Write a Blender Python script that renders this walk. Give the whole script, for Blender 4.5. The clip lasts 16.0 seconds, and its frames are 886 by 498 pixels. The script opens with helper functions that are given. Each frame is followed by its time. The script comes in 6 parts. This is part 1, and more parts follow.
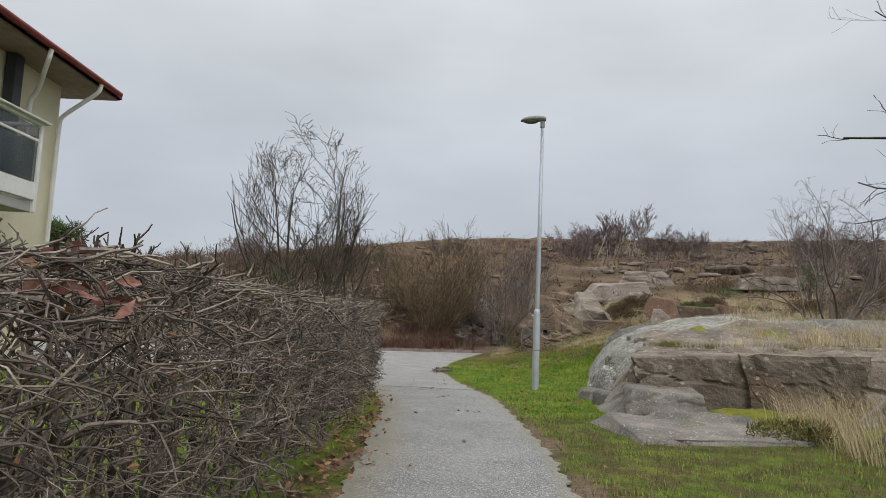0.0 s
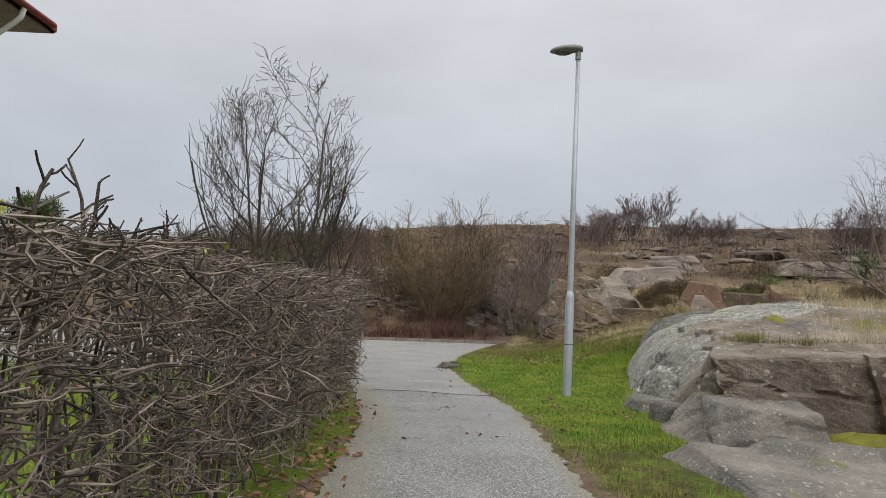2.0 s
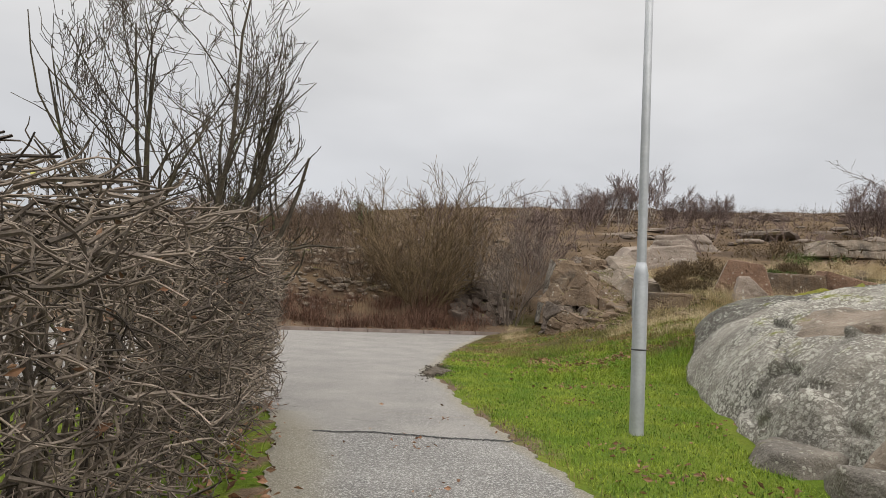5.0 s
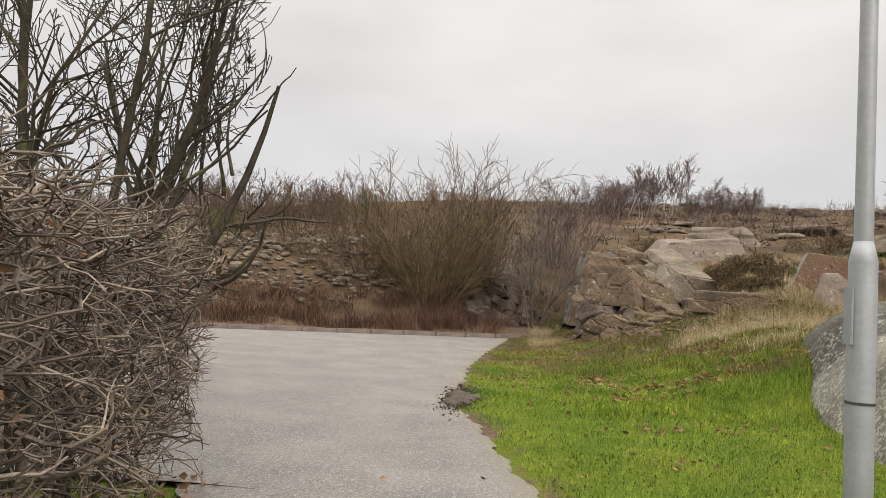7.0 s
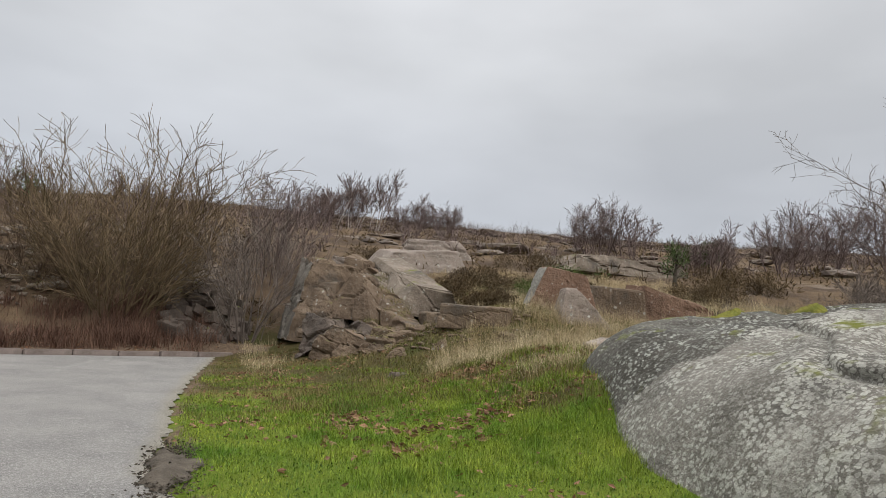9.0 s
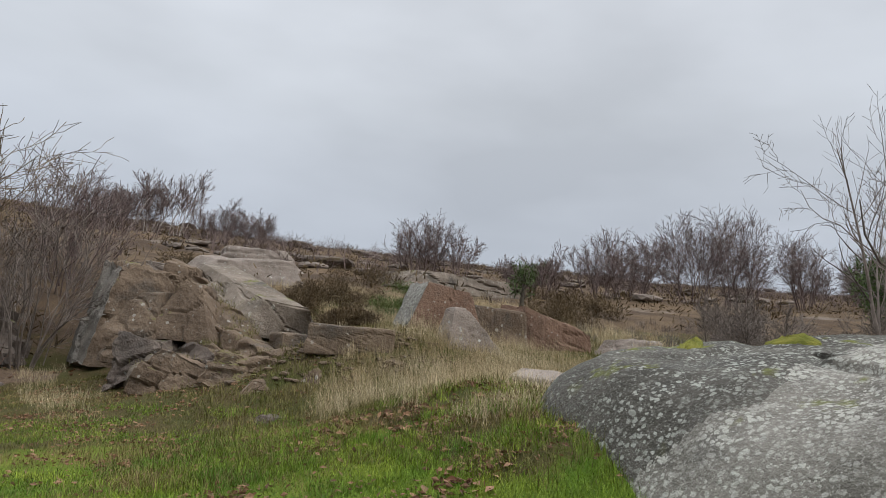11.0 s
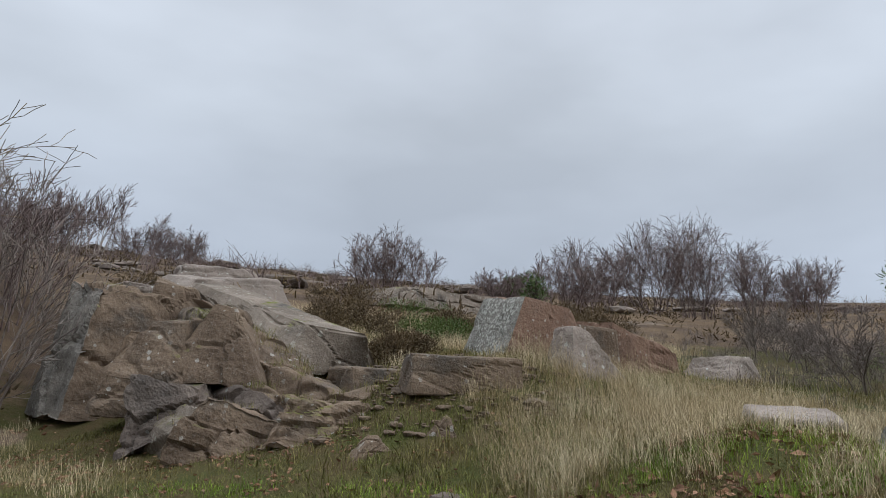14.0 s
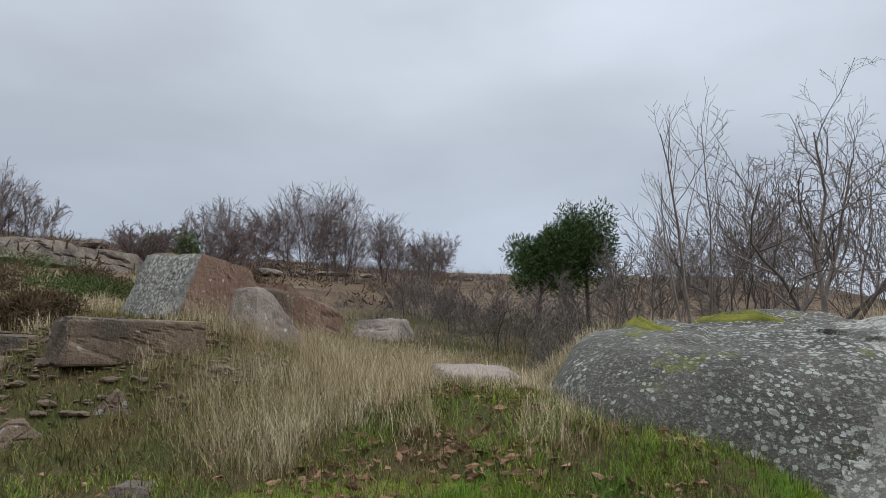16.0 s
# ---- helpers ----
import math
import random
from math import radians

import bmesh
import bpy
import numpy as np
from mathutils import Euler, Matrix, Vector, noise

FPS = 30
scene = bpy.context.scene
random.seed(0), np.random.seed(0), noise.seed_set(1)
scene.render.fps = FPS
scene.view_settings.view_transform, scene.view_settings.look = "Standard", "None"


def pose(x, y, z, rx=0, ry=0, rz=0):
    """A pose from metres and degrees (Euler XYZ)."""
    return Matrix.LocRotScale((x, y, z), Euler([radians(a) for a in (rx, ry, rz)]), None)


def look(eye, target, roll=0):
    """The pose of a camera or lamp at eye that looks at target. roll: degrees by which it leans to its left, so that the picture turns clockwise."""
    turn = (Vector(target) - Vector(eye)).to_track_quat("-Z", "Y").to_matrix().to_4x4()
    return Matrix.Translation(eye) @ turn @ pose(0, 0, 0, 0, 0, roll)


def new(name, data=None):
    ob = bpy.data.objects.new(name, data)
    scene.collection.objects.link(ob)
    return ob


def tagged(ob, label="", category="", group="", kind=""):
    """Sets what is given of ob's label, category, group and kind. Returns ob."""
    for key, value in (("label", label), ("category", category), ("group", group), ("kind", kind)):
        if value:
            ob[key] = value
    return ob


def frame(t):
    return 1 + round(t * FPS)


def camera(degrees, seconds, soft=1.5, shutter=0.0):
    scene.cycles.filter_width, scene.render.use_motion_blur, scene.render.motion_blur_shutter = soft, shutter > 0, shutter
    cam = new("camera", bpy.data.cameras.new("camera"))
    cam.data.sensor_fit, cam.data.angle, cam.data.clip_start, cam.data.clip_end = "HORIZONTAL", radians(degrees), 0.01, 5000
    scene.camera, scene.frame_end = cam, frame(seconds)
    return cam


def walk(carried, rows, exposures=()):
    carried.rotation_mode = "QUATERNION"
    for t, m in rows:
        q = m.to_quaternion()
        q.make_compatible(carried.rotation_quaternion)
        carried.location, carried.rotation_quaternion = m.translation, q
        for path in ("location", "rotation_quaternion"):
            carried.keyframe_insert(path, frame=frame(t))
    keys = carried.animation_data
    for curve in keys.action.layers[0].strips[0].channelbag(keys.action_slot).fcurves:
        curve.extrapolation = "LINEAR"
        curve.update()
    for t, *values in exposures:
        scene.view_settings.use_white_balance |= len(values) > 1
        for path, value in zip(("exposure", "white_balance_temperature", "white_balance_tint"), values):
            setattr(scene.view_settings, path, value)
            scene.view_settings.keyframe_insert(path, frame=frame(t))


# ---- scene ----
cam = camera(65.5, 16.0, soft=0.5)
PATH = [
    (0, (2.09, -7.908, 1.399), (1.826, -5.937, 1.61), 2.5),
    (0.5, (1.983, -7.038, 1.407), (1.705, -5.067, 1.604), 2.6),
    (1, (1.939, -6.175, 1.385), (1.628, -4.208, 1.575), 2.6),
    (1.5, (1.837, -5.324, 1.354), (1.528, -3.356, 1.532), 2.7),
    (2, (1.756, -4.526, 1.362), (1.458, -2.556, 1.537), 2.9),
    (2.5, (1.575, -3.774, 1.368), (1.296, -1.801, 1.548), 2.7),
    (3, (1.411, -2.988, 1.337), (1.145, -1.014, 1.517), 2.4),
    (3.5, (1.249, -2.202, 1.321), (0.99, -0.226, 1.489), 2.0),
    (4, (1.154, -1.427, 1.334), (0.907, 0.552, 1.482), 2.4),
    (4.2, (1.129, -1.105, 1.332), (0.889, 0.875, 1.477), 2.6),
    (6.3, (0.531, 2.347, 1.312), (0.279, 4.327, 1.435), 3.6),
    (6.5, (0.475, 2.669, 1.31), (0.212, 4.648, 1.431), 3.6),
    (7, (0.299, 3.466, 1.358), (0.047, 5.446, 1.48), 3.5),
    (7.5, (0.166, 4.182, 1.369), (0.011, 6.17, 1.52), 3.3),
    (8, (0.029, 4.896, 1.378), (0.08, 6.888, 1.556), 3.5),
    (8.5, (-0.092, 5.542, 1.379), (0.23, 7.506, 1.572), 3.8),
    (9, (-0.237, 6.212, 1.358), (0.36, 8.109, 1.567), 4.2),
    (9.5, (-0.366, 6.903, 1.343), (0.441, 8.719, 1.569), 4.9),
    (10, (-0.476, 7.618, 1.368), (0.47, 9.361, 1.624), 5.2),
    (10.2, (-0.49, 7.891, 1.399), (0.491, 9.613, 1.665), 5.2),
    (12.3, (-0.969, 10.862, 1.391), (0.307, 12.369, 1.712), 3.3),
    (12.5, (-1.004, 11.119, 1.381), (0.29, 12.61, 1.701), 3.2),
    (13, (-1.187, 11.751, 1.4), (0.125, 13.225, 1.722), 2.9),
    (13.5, (-1.367, 12.415, 1.425), (-0.067, 13.896, 1.763), 2.3),
    (14, (-1.502, 12.999, 1.457), (-0.195, 14.469, 1.822), 2.1),
    (14.5, (-1.561, 13.425, 1.468), (-0.17, 14.813, 1.842), 2.3),
    (15, (-1.549, 13.7, 1.46), (0.007, 14.905, 1.816), 2.5),
    (15.5, (-1.497, 13.817, 1.466), (0.245, 14.744, 1.79), 1.6),
    (16, (-1.502, 13.841, 1.457), (0.376, 14.468, 1.743), 0.8),
]
EXPOSURES = [(0.0, 0.0, 6500, 10), (3.0, 0.0, 6700, 11), (5.0, 0.2, 7050, 12), (7.0, 0.33, 7350, 13), (8.0, 0.16, 6950, 12), (9.0, 0.08, 6700, 11), (10.0, 0.05, 6600, 11), (12.5, -0.02, 6080, 9.5), (14.0, -0.02, 6060, 9.5), (14.5, -0.08, 5880, 9), (15.3, -0.08, 5950, 9.5), (16.0, -0.05, 6060, 10)]
walk(cam, [(t, look(eye, target, roll)) for t, eye, target, roll in PATH], EXPOSURES)
# overcast daylight: grey cloud deck, brightest overhead, and a broad soft sun behind it
world = bpy.data.worlds.new("overcast_sky")
scene.world = world
world.use_nodes = True
wn, wl = world.node_tree.nodes, world.node_tree.links
wn.clear()
w_out = wn.new("ShaderNodeOutputWorld")
w_bg = wn.new("ShaderNodeBackground")
w_sky = wn.new("ShaderNodeTexSky")
w_sky.sky_type = "NISHITA"
w_sky.sun_disc = False
w_sky.sun_elevation = radians(38)
w_sky.sun_rotation = radians(150)
w_scale = wn.new("ShaderNodeVectorMath")
w_scale.operation = "SCALE"
w_scale.inputs["Scale"].default_value = 0.09
wl.new(w_sky.outputs["Color"], w_scale.inputs[0])
w_tc = wn.new("ShaderNodeTexCoord")
w_sep = wn.new("ShaderNodeSeparateXYZ")
wl.new(w_tc.outputs["Generated"], w_sep.inputs[0])
w_ramp = wn.new("ShaderNodeValToRGB")
w_ramp.color_ramp.elements[0].position = 0.0
w_ramp.color_ramp.elements[0].color = (0.50, 0.53, 0.58, 1)
w_ramp.color_ramp.elements[1].position = 1.0
w_ramp.color_ramp.elements[1].color = (2.6, 2.65, 2.7, 1)
for p, c in ((0.12, (0.52, 0.555, 0.615, 1)), (0.34, (0.635, 0.665, 0.70, 1)), (0.55, (0.80, 0.83, 0.87, 1))):
    e = w_ramp.color_ramp.elements.new(p)
    e.color = c
wl.new(w_sep.outputs["Z"], w_ramp.inputs["Fac"])
w_map = wn.new("ShaderNodeMapping")
w_map.inputs["Scale"].default_value = (1.0, 1.0, 2.6)
wl.new(w_tc.outputs["Generated"], w_map.inputs["Vector"])
w_noise = wn.new("ShaderNodeTexNoise")
w_noise.inputs["Scale"].default_value = 2.3
w_noise.inputs["Detail"].default_value = 4
w_noise.inputs["Roughness"].default_value = 0.45
wl.new(w_map.outputs[0], w_noise.inputs["Vector"])
w_cl = wn.new("ShaderNodeMapRange")
w_cl.inputs["From Min"].default_value = 0.3
w_cl.inputs["From Max"].default_value = 0.7
w_cl.inputs["To Min"].default_value = 0.86
w_cl.inputs["To Max"].default_value = 1.14
wl.new(w_noise.outputs["Fac"], w_cl.inputs["Value"])
w_mul = wn.new("ShaderNodeVectorMath")
w_mul.operation = "SCALE"
wl.new(w_ramp.outputs["Color"], w_mul.inputs[0])
wl.new(w_cl.outputs[0], w_mul.inputs["Scale"])
w_mix = wn.new("ShaderNodeMix")
w_mix.data_type = "RGBA"
w_mix.inputs["Factor"].default_value = 0.9
wl.new(w_scale.outputs[0], w_mix.inputs["A"])
wl.new(w_mul.outputs[0], w_mix.inputs["B"])
wl.new(w_mix.outputs["Result"], w_bg.inputs["Color"])
wl.new(w_bg.outputs[0], w_out.inputs["Surface"])

sun = new("sun", bpy.data.lights.new("sun", "SUN"))
sun.data.energy, sun.data.angle, sun.data.color = 1.1, radians(50), (1.0, 0.97, 0.93)
sun.matrix_world = look((0, 0, 50), (-14, 24, 28))


# ---- materials ----
def material(name, base, alt, scale=6.0, rough=0.9, bump=0.3, fine=60.0, fleck=None, fleck_scale=8.0, fleck_at=0.62, island=0.0, coords="Object", contrast=0.28):
    """A weathered surface: two tones on a coarse noise, a fine grain, optional flecks (lichen, stains) and relief."""
    m = bpy.data.materials.new(name)
    m.use_nodes = True
    n, l = m.node_tree.nodes, m.node_tree.links
    b = n["Principled BSDF"]
    b.inputs["Roughness"].default_value = rough
    b.inputs["Specular IOR Level"].default_value = 0.25
    tc = n.new("ShaderNodeTexCoord")
    if coords == "World":
        geo = n.new("ShaderNodeNewGeometry")
        vec = geo.outputs["Position"]
    else:
        vec = tc.outputs[coords]

    def noise_tex(s, d=4, r=0.6):
        t = n.new("ShaderNodeTexNoise")
        t.inputs["Scale"].default_value, t.inputs["Detail"].default_value, t.inputs["Roughness"].default_value = s, d, r
        l.new(vec, t.inputs["Vector"])
        return t.outputs["Fac"]

    def spread(v, a, c, lo=0.0, hi=1.0):
        r = n.new("ShaderNodeMapRange")
        for k, x in zip(("From Min", "From Max", "To Min", "To Max"), (a, c, lo, hi)):
            r.inputs[k].default_value = x
        l.new(v, r.inputs["Value"])
        return r.outputs[0]

    def mixed(f, a, c):
        x = n.new("ShaderNodeMix")
        x.data_type = "RGBA"
        for key, v in (("Factor", f), ("A", a), ("B", c)):
            if isinstance(v, tuple):
                x.inputs[key].default_value = (*v, 1)
            elif isinstance(v, float):
                x.inputs[key].default_value = v
            else:
                l.new(v, x.inputs[key])
        return x.outputs["Result"]

    col = mixed(spread(noise_tex(scale), 0.35, 0.65), base, alt)
    grain = noise_tex(fine, 2, 0.7)
    g = n.new("ShaderNodeVectorMath")
    g.operation = "SCALE"
    l.new(col, g.inputs[0])
    l.new(spread(grain, 0.25, 0.75, 1 - contrast, 1 + contrast), g.inputs["Scale"])
    col = g.outputs[0]
    if fleck:
        col = mixed(spread(noise_tex(fleck_scale, 3, 0.55), fleck_at, fleck_at + 0.06), col, fleck)
    if island:
        oi = n.new("ShaderNodeNewGeometry")
        s = n.new("ShaderNodeVectorMath")
        s.operation = "SCALE"
        l.new(col, s.inputs[0])
        l.new(spread(oi.outputs["Random Per Island"], 0, 1, 1 - island, 1 + island), s.inputs["Scale"])
        col = s.outputs[0]
    l.new(col, b.inputs["Base Color"])
    if bump:
        bp = n.new("ShaderNodeBump")
        bp.inputs["Strength"].default_value = bump
        bp.inputs["Distance"].default_value = 0.02
        l.new(grain, bp.inputs["Height"])
        l.new(bp.outputs[0], b.inputs["Normal"])
    m["made"] = 1
    return m


def granite(name, base, alt, lichen=(0.55, 0.56, 0.5), amount=0.5, size=9.0, dark=0.35, moss=0.0):
    """Granite with grain, dark weather stains, round pale lichen rosettes and moss on its flatter tops."""
    m = material(name, base, alt, 1.3, 0.93, 0.5, 45.0, coords="World", contrast=0.17)
    n, l = m.node_tree.nodes, m.node_tree.links
    b = n["Principled BSDF"]
    geo = n.new("ShaderNodeNewGeometry")

    def mix(f, a, c):
        x = n.new("ShaderNodeMix")
        x.data_type = "RGBA"
        l.new(f, x.inputs["Factor"])
        l.new(a, x.inputs["A"])
        x.inputs["B"].default_value = (*c, 1)
        return x.outputs["Result"]

    def ramp(v, a, c, hi=1.0):
        r = n.new("ShaderNodeMapRange")
        r.inputs["From Min"].default_value, r.inputs["From Max"].default_value, r.inputs["To Max"].default_value = a, c, hi
        l.new(v, r.inputs["Value"])
        return r.outputs[0]

    def times(a, c):
        x = n.new("ShaderNodeMath")
        x.operation = "MULTIPLY"
        l.new(a, x.inputs[0])
        l.new(c, x.inputs[1])
        return x.outputs[0]

    def tex(s, d=3, r=0.55):
        t = n.new("ShaderNodeTexNoise")
        t.inputs["Scale"].default_value, t.inputs["Detail"].default_value, t.inputs["Roughness"].default_value = s, d, r
        l.new(geo.outputs["Position"], t.inputs["Vector"])
        return t

    col = b.inputs["Base Color"].links[0].from_socket
    col = mix(ramp(tex(0.9, 5, 0.65).outputs["Fac"], 0.52, 0.72, dark), col, (0.045, 0.045, 0.042))
    if amount:
        warp = tex(22, 4, 0.7)
        add = n.new("ShaderNodeVectorMath")
        add.operation = "MULTIPLY_ADD"
        l.new(warp.outputs["Color"], add.inputs[0])
        add.inputs[1].default_value = (0.05, 0.05, 0.05)
        l.new(geo.outputs["Position"], add.inputs[2])
        vor = n.new("ShaderNodeTexVoronoi")
        vor.inputs["Scale"].default_value = size
        l.new(add.outputs[0], vor.inputs["Vector"])
        sep = n.new("ShaderNodeSeparateColor")
        l.new(vor.outputs["Color"], sep.inputs[0])
        lim = n.new("ShaderNodeMath")
        lim.operation = "MULTIPLY_ADD"
        l.new(sep.outputs[0], lim.inputs[0])
        lim.inputs[1].default_value, lim.inputs[2].default_value = 0.55, amount - 0.42
        crowd = n.new("ShaderNodeMath")
        crowd.operation = "MULTIPLY_ADD"
        l.new(ramp(tex(0.75, 4, 0.6).outputs["Fac"], 0.42, 0.6), crowd.inputs[0])
        crowd.inputs[1].default_value = 0.55 * amount
        l.new(lim.outputs[0], crowd.inputs[2])
        lim = crowd
        less = n.new("ShaderNodeMath")
        less.operation = "LESS_THAN"
        l.new(vor.outputs["Distance"], less.inputs[0])
        l.new(lim.outputs[0], less.inputs[1])
        col = mix(times(less.outputs[0], ramp(tex(2.2, 3).outputs["Fac"], 0.32, 0.55, 0.8)), col, lichen)
        col = mix(times(less.outputs[0], ramp(sep.outputs[1], 0.5, 1.0, 0.35)), col, tuple(0.45 * c for c in lichen))
        col = mix(ramp(tex(31, 4, 0.75).outputs["Fac"], 0.53, 0.60, min(0.45, amount)), col, lichen)
    if moss:
        nz = n.new("ShaderNodeSeparateXYZ")
        l.new(geo.outputs["Normal"], nz.inputs[0])
        col = mix(times(ramp(nz.outputs["Z"], 0.55, 0.9), ramp(tex(1.1, 4, 0.7).outputs["Fac"], 0.62 - 0.2 * moss, 0.7 - 0.2 * moss)), col, (0.13, 0.14, 0.02))
    l.new(col, b.inputs["Base Color"])
    rel = tex(5.0, 6, 0.65)
    bp = n.new("ShaderNodeBump")
    bp.inputs["Strength"].default_value, bp.inputs["Distance"].default_value = 0.85, 0.09
    l.new(rel.outputs["Fac"], bp.inputs["Height"])
    l.new(b.inputs["Normal"].links[0].from_socket, bp.inputs["Normal"])
    l.new(bp.outputs[0], b.inputs["Normal"])
    return m


M_ASPHALT = material("asphalt", (0.175, 0.172, 0.165), (0.25, 0.245, 0.232), 0.9, 0.8, 1.0, 95.0, (0.46, 0.455, 0.44), 62.0, 0.545, coords="World", contrast=0.75)
M_ASPHALT_SMOOTH = material("worn_asphalt", (0.20, 0.193, 0.184), (0.28, 0.268, 0.252), 1.1, 0.6, 0.9, 90.0, (0.37, 0.36, 0.34), 50.0, 0.55, coords="World", contrast=0.45)
for m in (M_ASPHALT, M_ASPHALT_SMOOTH):
    # a thin film of tan moss and soil where nobody treads
    n, l = m.node_tree.nodes, m.node_tree.links
    film, tan = n.new("ShaderNodeVertexColor"), n.new("ShaderNodeMix")
    film.layer_name, tan.data_type = "film", "RGBA"
    l.new(film.outputs["Color"], tan.inputs["Factor"])
    l.new(n["Principled BSDF"].inputs["Base Color"].links[0].from_socket, tan.inputs["A"])
    tan.inputs["B"].default_value = (0.27, 0.24, 0.165, 1)
    l.new(tan.outputs["Result"], n["Principled BSDF"].inputs["Base Color"])
M_GRIT = material("grit_and_leaf_dirt", (0.05, 0.042, 0.032), (0.12, 0.10, 0.078), 5.0, 0.95, 0.8, 60.0, coords="World")
M_CRACK = material("damp_crack", (0.035, 0.035, 0.035), (0.06, 0.06, 0.06), 9.0, 0.9, 0.3)
M_LINE = material("worn_road_paint", (0.34, 0.33, 0.31), (0.22, 0.215, 0.20), 4.0, 0.8, 0.2)
M_KERB = material("granite_kerb", (0.16, 0.13, 0.115), (0.23, 0.19, 0.17), 5.0, 0.9, 0.4, island=0.2)
M_GREY_ROCK = granite("grey_granite", (0.125, 0.113, 0.10), (0.25, 0.222, 0.188), (0.38, 0.375, 0.32), 0.22, 20.0, 0.8, 0.15)
M_BOULDER = granite("lichen_granite", (0.06, 0.055, 0.046), (0.115, 0.106, 0.09), (0.40, 0.41, 0.36), 0.33, 19.0, 0.7, 0.2)
M_BOULDER_PALE = granite("pale_lichen_granite", (0.13, 0.12, 0.103), (0.22, 0.205, 0.178), (0.47, 0.465, 0.41), 0.47, 22.0, 0.7, 0.15)
M_OUTCROP = granite("outcrop_granite", (0.125, 0.098, 0.075), (0.26, 0.215, 0.172), (0.36, 0.34, 0.285), 0.20, 9.0, 0.9, 0.22)
M_RED_ROCK = granite("red_granite", (0.13, 0.075, 0.05), (0.215, 0.135, 0.093), (0.40, 0.35, 0.3), 0.12, 9.0, 0.5, 0.0)
M_BROWN_ROCK = granite("brown_granite", (0.105, 0.073, 0.049), (0.20, 0.145, 0.10), (0.36, 0.34, 0.3), 0.15, 8.0, 0.85, 0.15)
M_DARK_ROCK = granite("dark_granite", (0.082, 0.064, 0.053), (0.16, 0.127, 0.104), (0.3, 0.3, 0.28), 0.1, 8.0, 0.5, 0.15)
M_PALE_ROCK = granite("pale_granite", (0.20, 0.162, 0.133), (0.30, 0.25, 0.212), (0.5, 0.5, 0.45), 0.15, 8.0, 0.35, 0.0)
M_HILL_ROCK = material("hill_rock", (0.115, 0.093, 0.077), (0.20, 0.165, 0.138), 1.2, 0.95, 0.4, 12.0, (0.12, 0.09, 0.05), 1.5, 0.58, island=0.2, coords="World")
M_HEDGE = material("hedge_twig", (0.055, 0.043, 0.035), (0.235, 0.195, 0.158), 6.0, 0.85, 0.2, 90.0, island=0.7)
M_BARK = material("dark_bark", (0.045, 0.037, 0.029), (0.09, 0.076, 0.056), 6.0, 0.9, 0.5, 50.0, (0.11, 0.12, 0.05), 4.0, 0.64, island=0.2)
M_TWIG = material("brown_twig", (0.095, 0.066, 0.046), (0.155, 0.11, 0.078), 3.0, 0.9, 0.2, 30.0, island=0.35)
M_WILLOW = material("olive_willow_twig", (0.11, 0.083, 0.045), (0.19, 0.135, 0.082), 1.2, 0.85, 0.2, 20.0, island=0.4)
M_GREY_TWIG = material("grey_twig", (0.125, 0.10, 0.085), (0.20, 0.168, 0.145), 2.0, 0.9, 0.2, 30.0, island=0.35)
M_PURPLE_TWIG = material("purple_brown_twig", (0.11, 0.08, 0.072), (0.18, 0.135, 0.122), 1.0, 0.9, 0.2, 20.0, island=0.35)
M_BIRCH = material("birch_bark", (0.48, 0.44, 0.40), (0.30, 0.26, 0.23), 5.0, 0.8, 0.3, 40.0)
M_DRY = material("dry_grass", (0.56, 0.47, 0.31), (0.36, 0.275, 0.15), 1.1, 0.85, 0.0, 20.0, island=0.22, coords="World")
M_GREEN = material("lawn_grass", (0.085, 0.175, 0.012), (0.25, 0.31, 0.036), 1.5, 0.7, 0.0, 20.0, island=0.4, coords="World")
M_WEED = material("lawn_weed", (0.05, 0.105, 0.012), (0.10, 0.17, 0.025), 2.0, 0.7, 0.0, 20.0, island=0.4, coords="World")
M_OLIVE = material("rough_grass", (0.105, 0.115, 0.027), (0.205, 0.158, 0.066), 0.9, 0.8, 0.0, 20.0, island=0.4, coords="World")
M_HEATHER = material("brown_heather", (0.078, 0.055, 0.032), (0.135, 0.096, 0.05), 2.0, 0.95, 0.2, 20.0, island=0.45, coords="World")
M_BROOM = material("rust_undergrowth", (0.095, 0.05, 0.037), (0.16, 0.095, 0.065), 2.0, 0.95, 0.2, 20.0, island=0.4, coords="World")
M_JUNIPER = material("juniper_green", (0.055, 0.085, 0.022), (0.10, 0.13, 0.035), 2.0, 0.85, 0.2, 20.0, island=0.4, coords="World")
M_PINE = material("pine_needles", (0.042, 0.075, 0.022), (0.095, 0.135, 0.045), 2.0, 0.85, 0.2, 20.0, island=0.5)
M_MOSS = material("moss", (0.13, 0.14, 0.022), (0.22, 0.205, 0.035), 5.0, 0.95, 0.9, 60.0, coords="World")
M_DEAD_LEAF = material("dead_leaf", (0.17, 0.085, 0.05), (0.27, 0.16, 0.095), 3.0, 0.7, 0.2, 40.0, island=0.45, coords="World")
M_RED_LEAF = material("withered_red_leaf", (0.11, 0.03, 0.025), (0.24, 0.13, 0.10), 9.0, 0.7, 0.2, 40.0, island=0.5, coords="World")
M_YELLOW_LEAF = material("yellow_green_leaf", (0.42, 0.40, 0.10), (0.30, 0.33, 0.07), 3.0, 0.6, 0.2, 40.0, island=0.3)
M_STEEL = material("galvanised_steel", (0.36, 0.385, 0.41), (0.43, 0.455, 0.48), 4.0, 0.5, 0.1, 30.0, contrast=0.07)
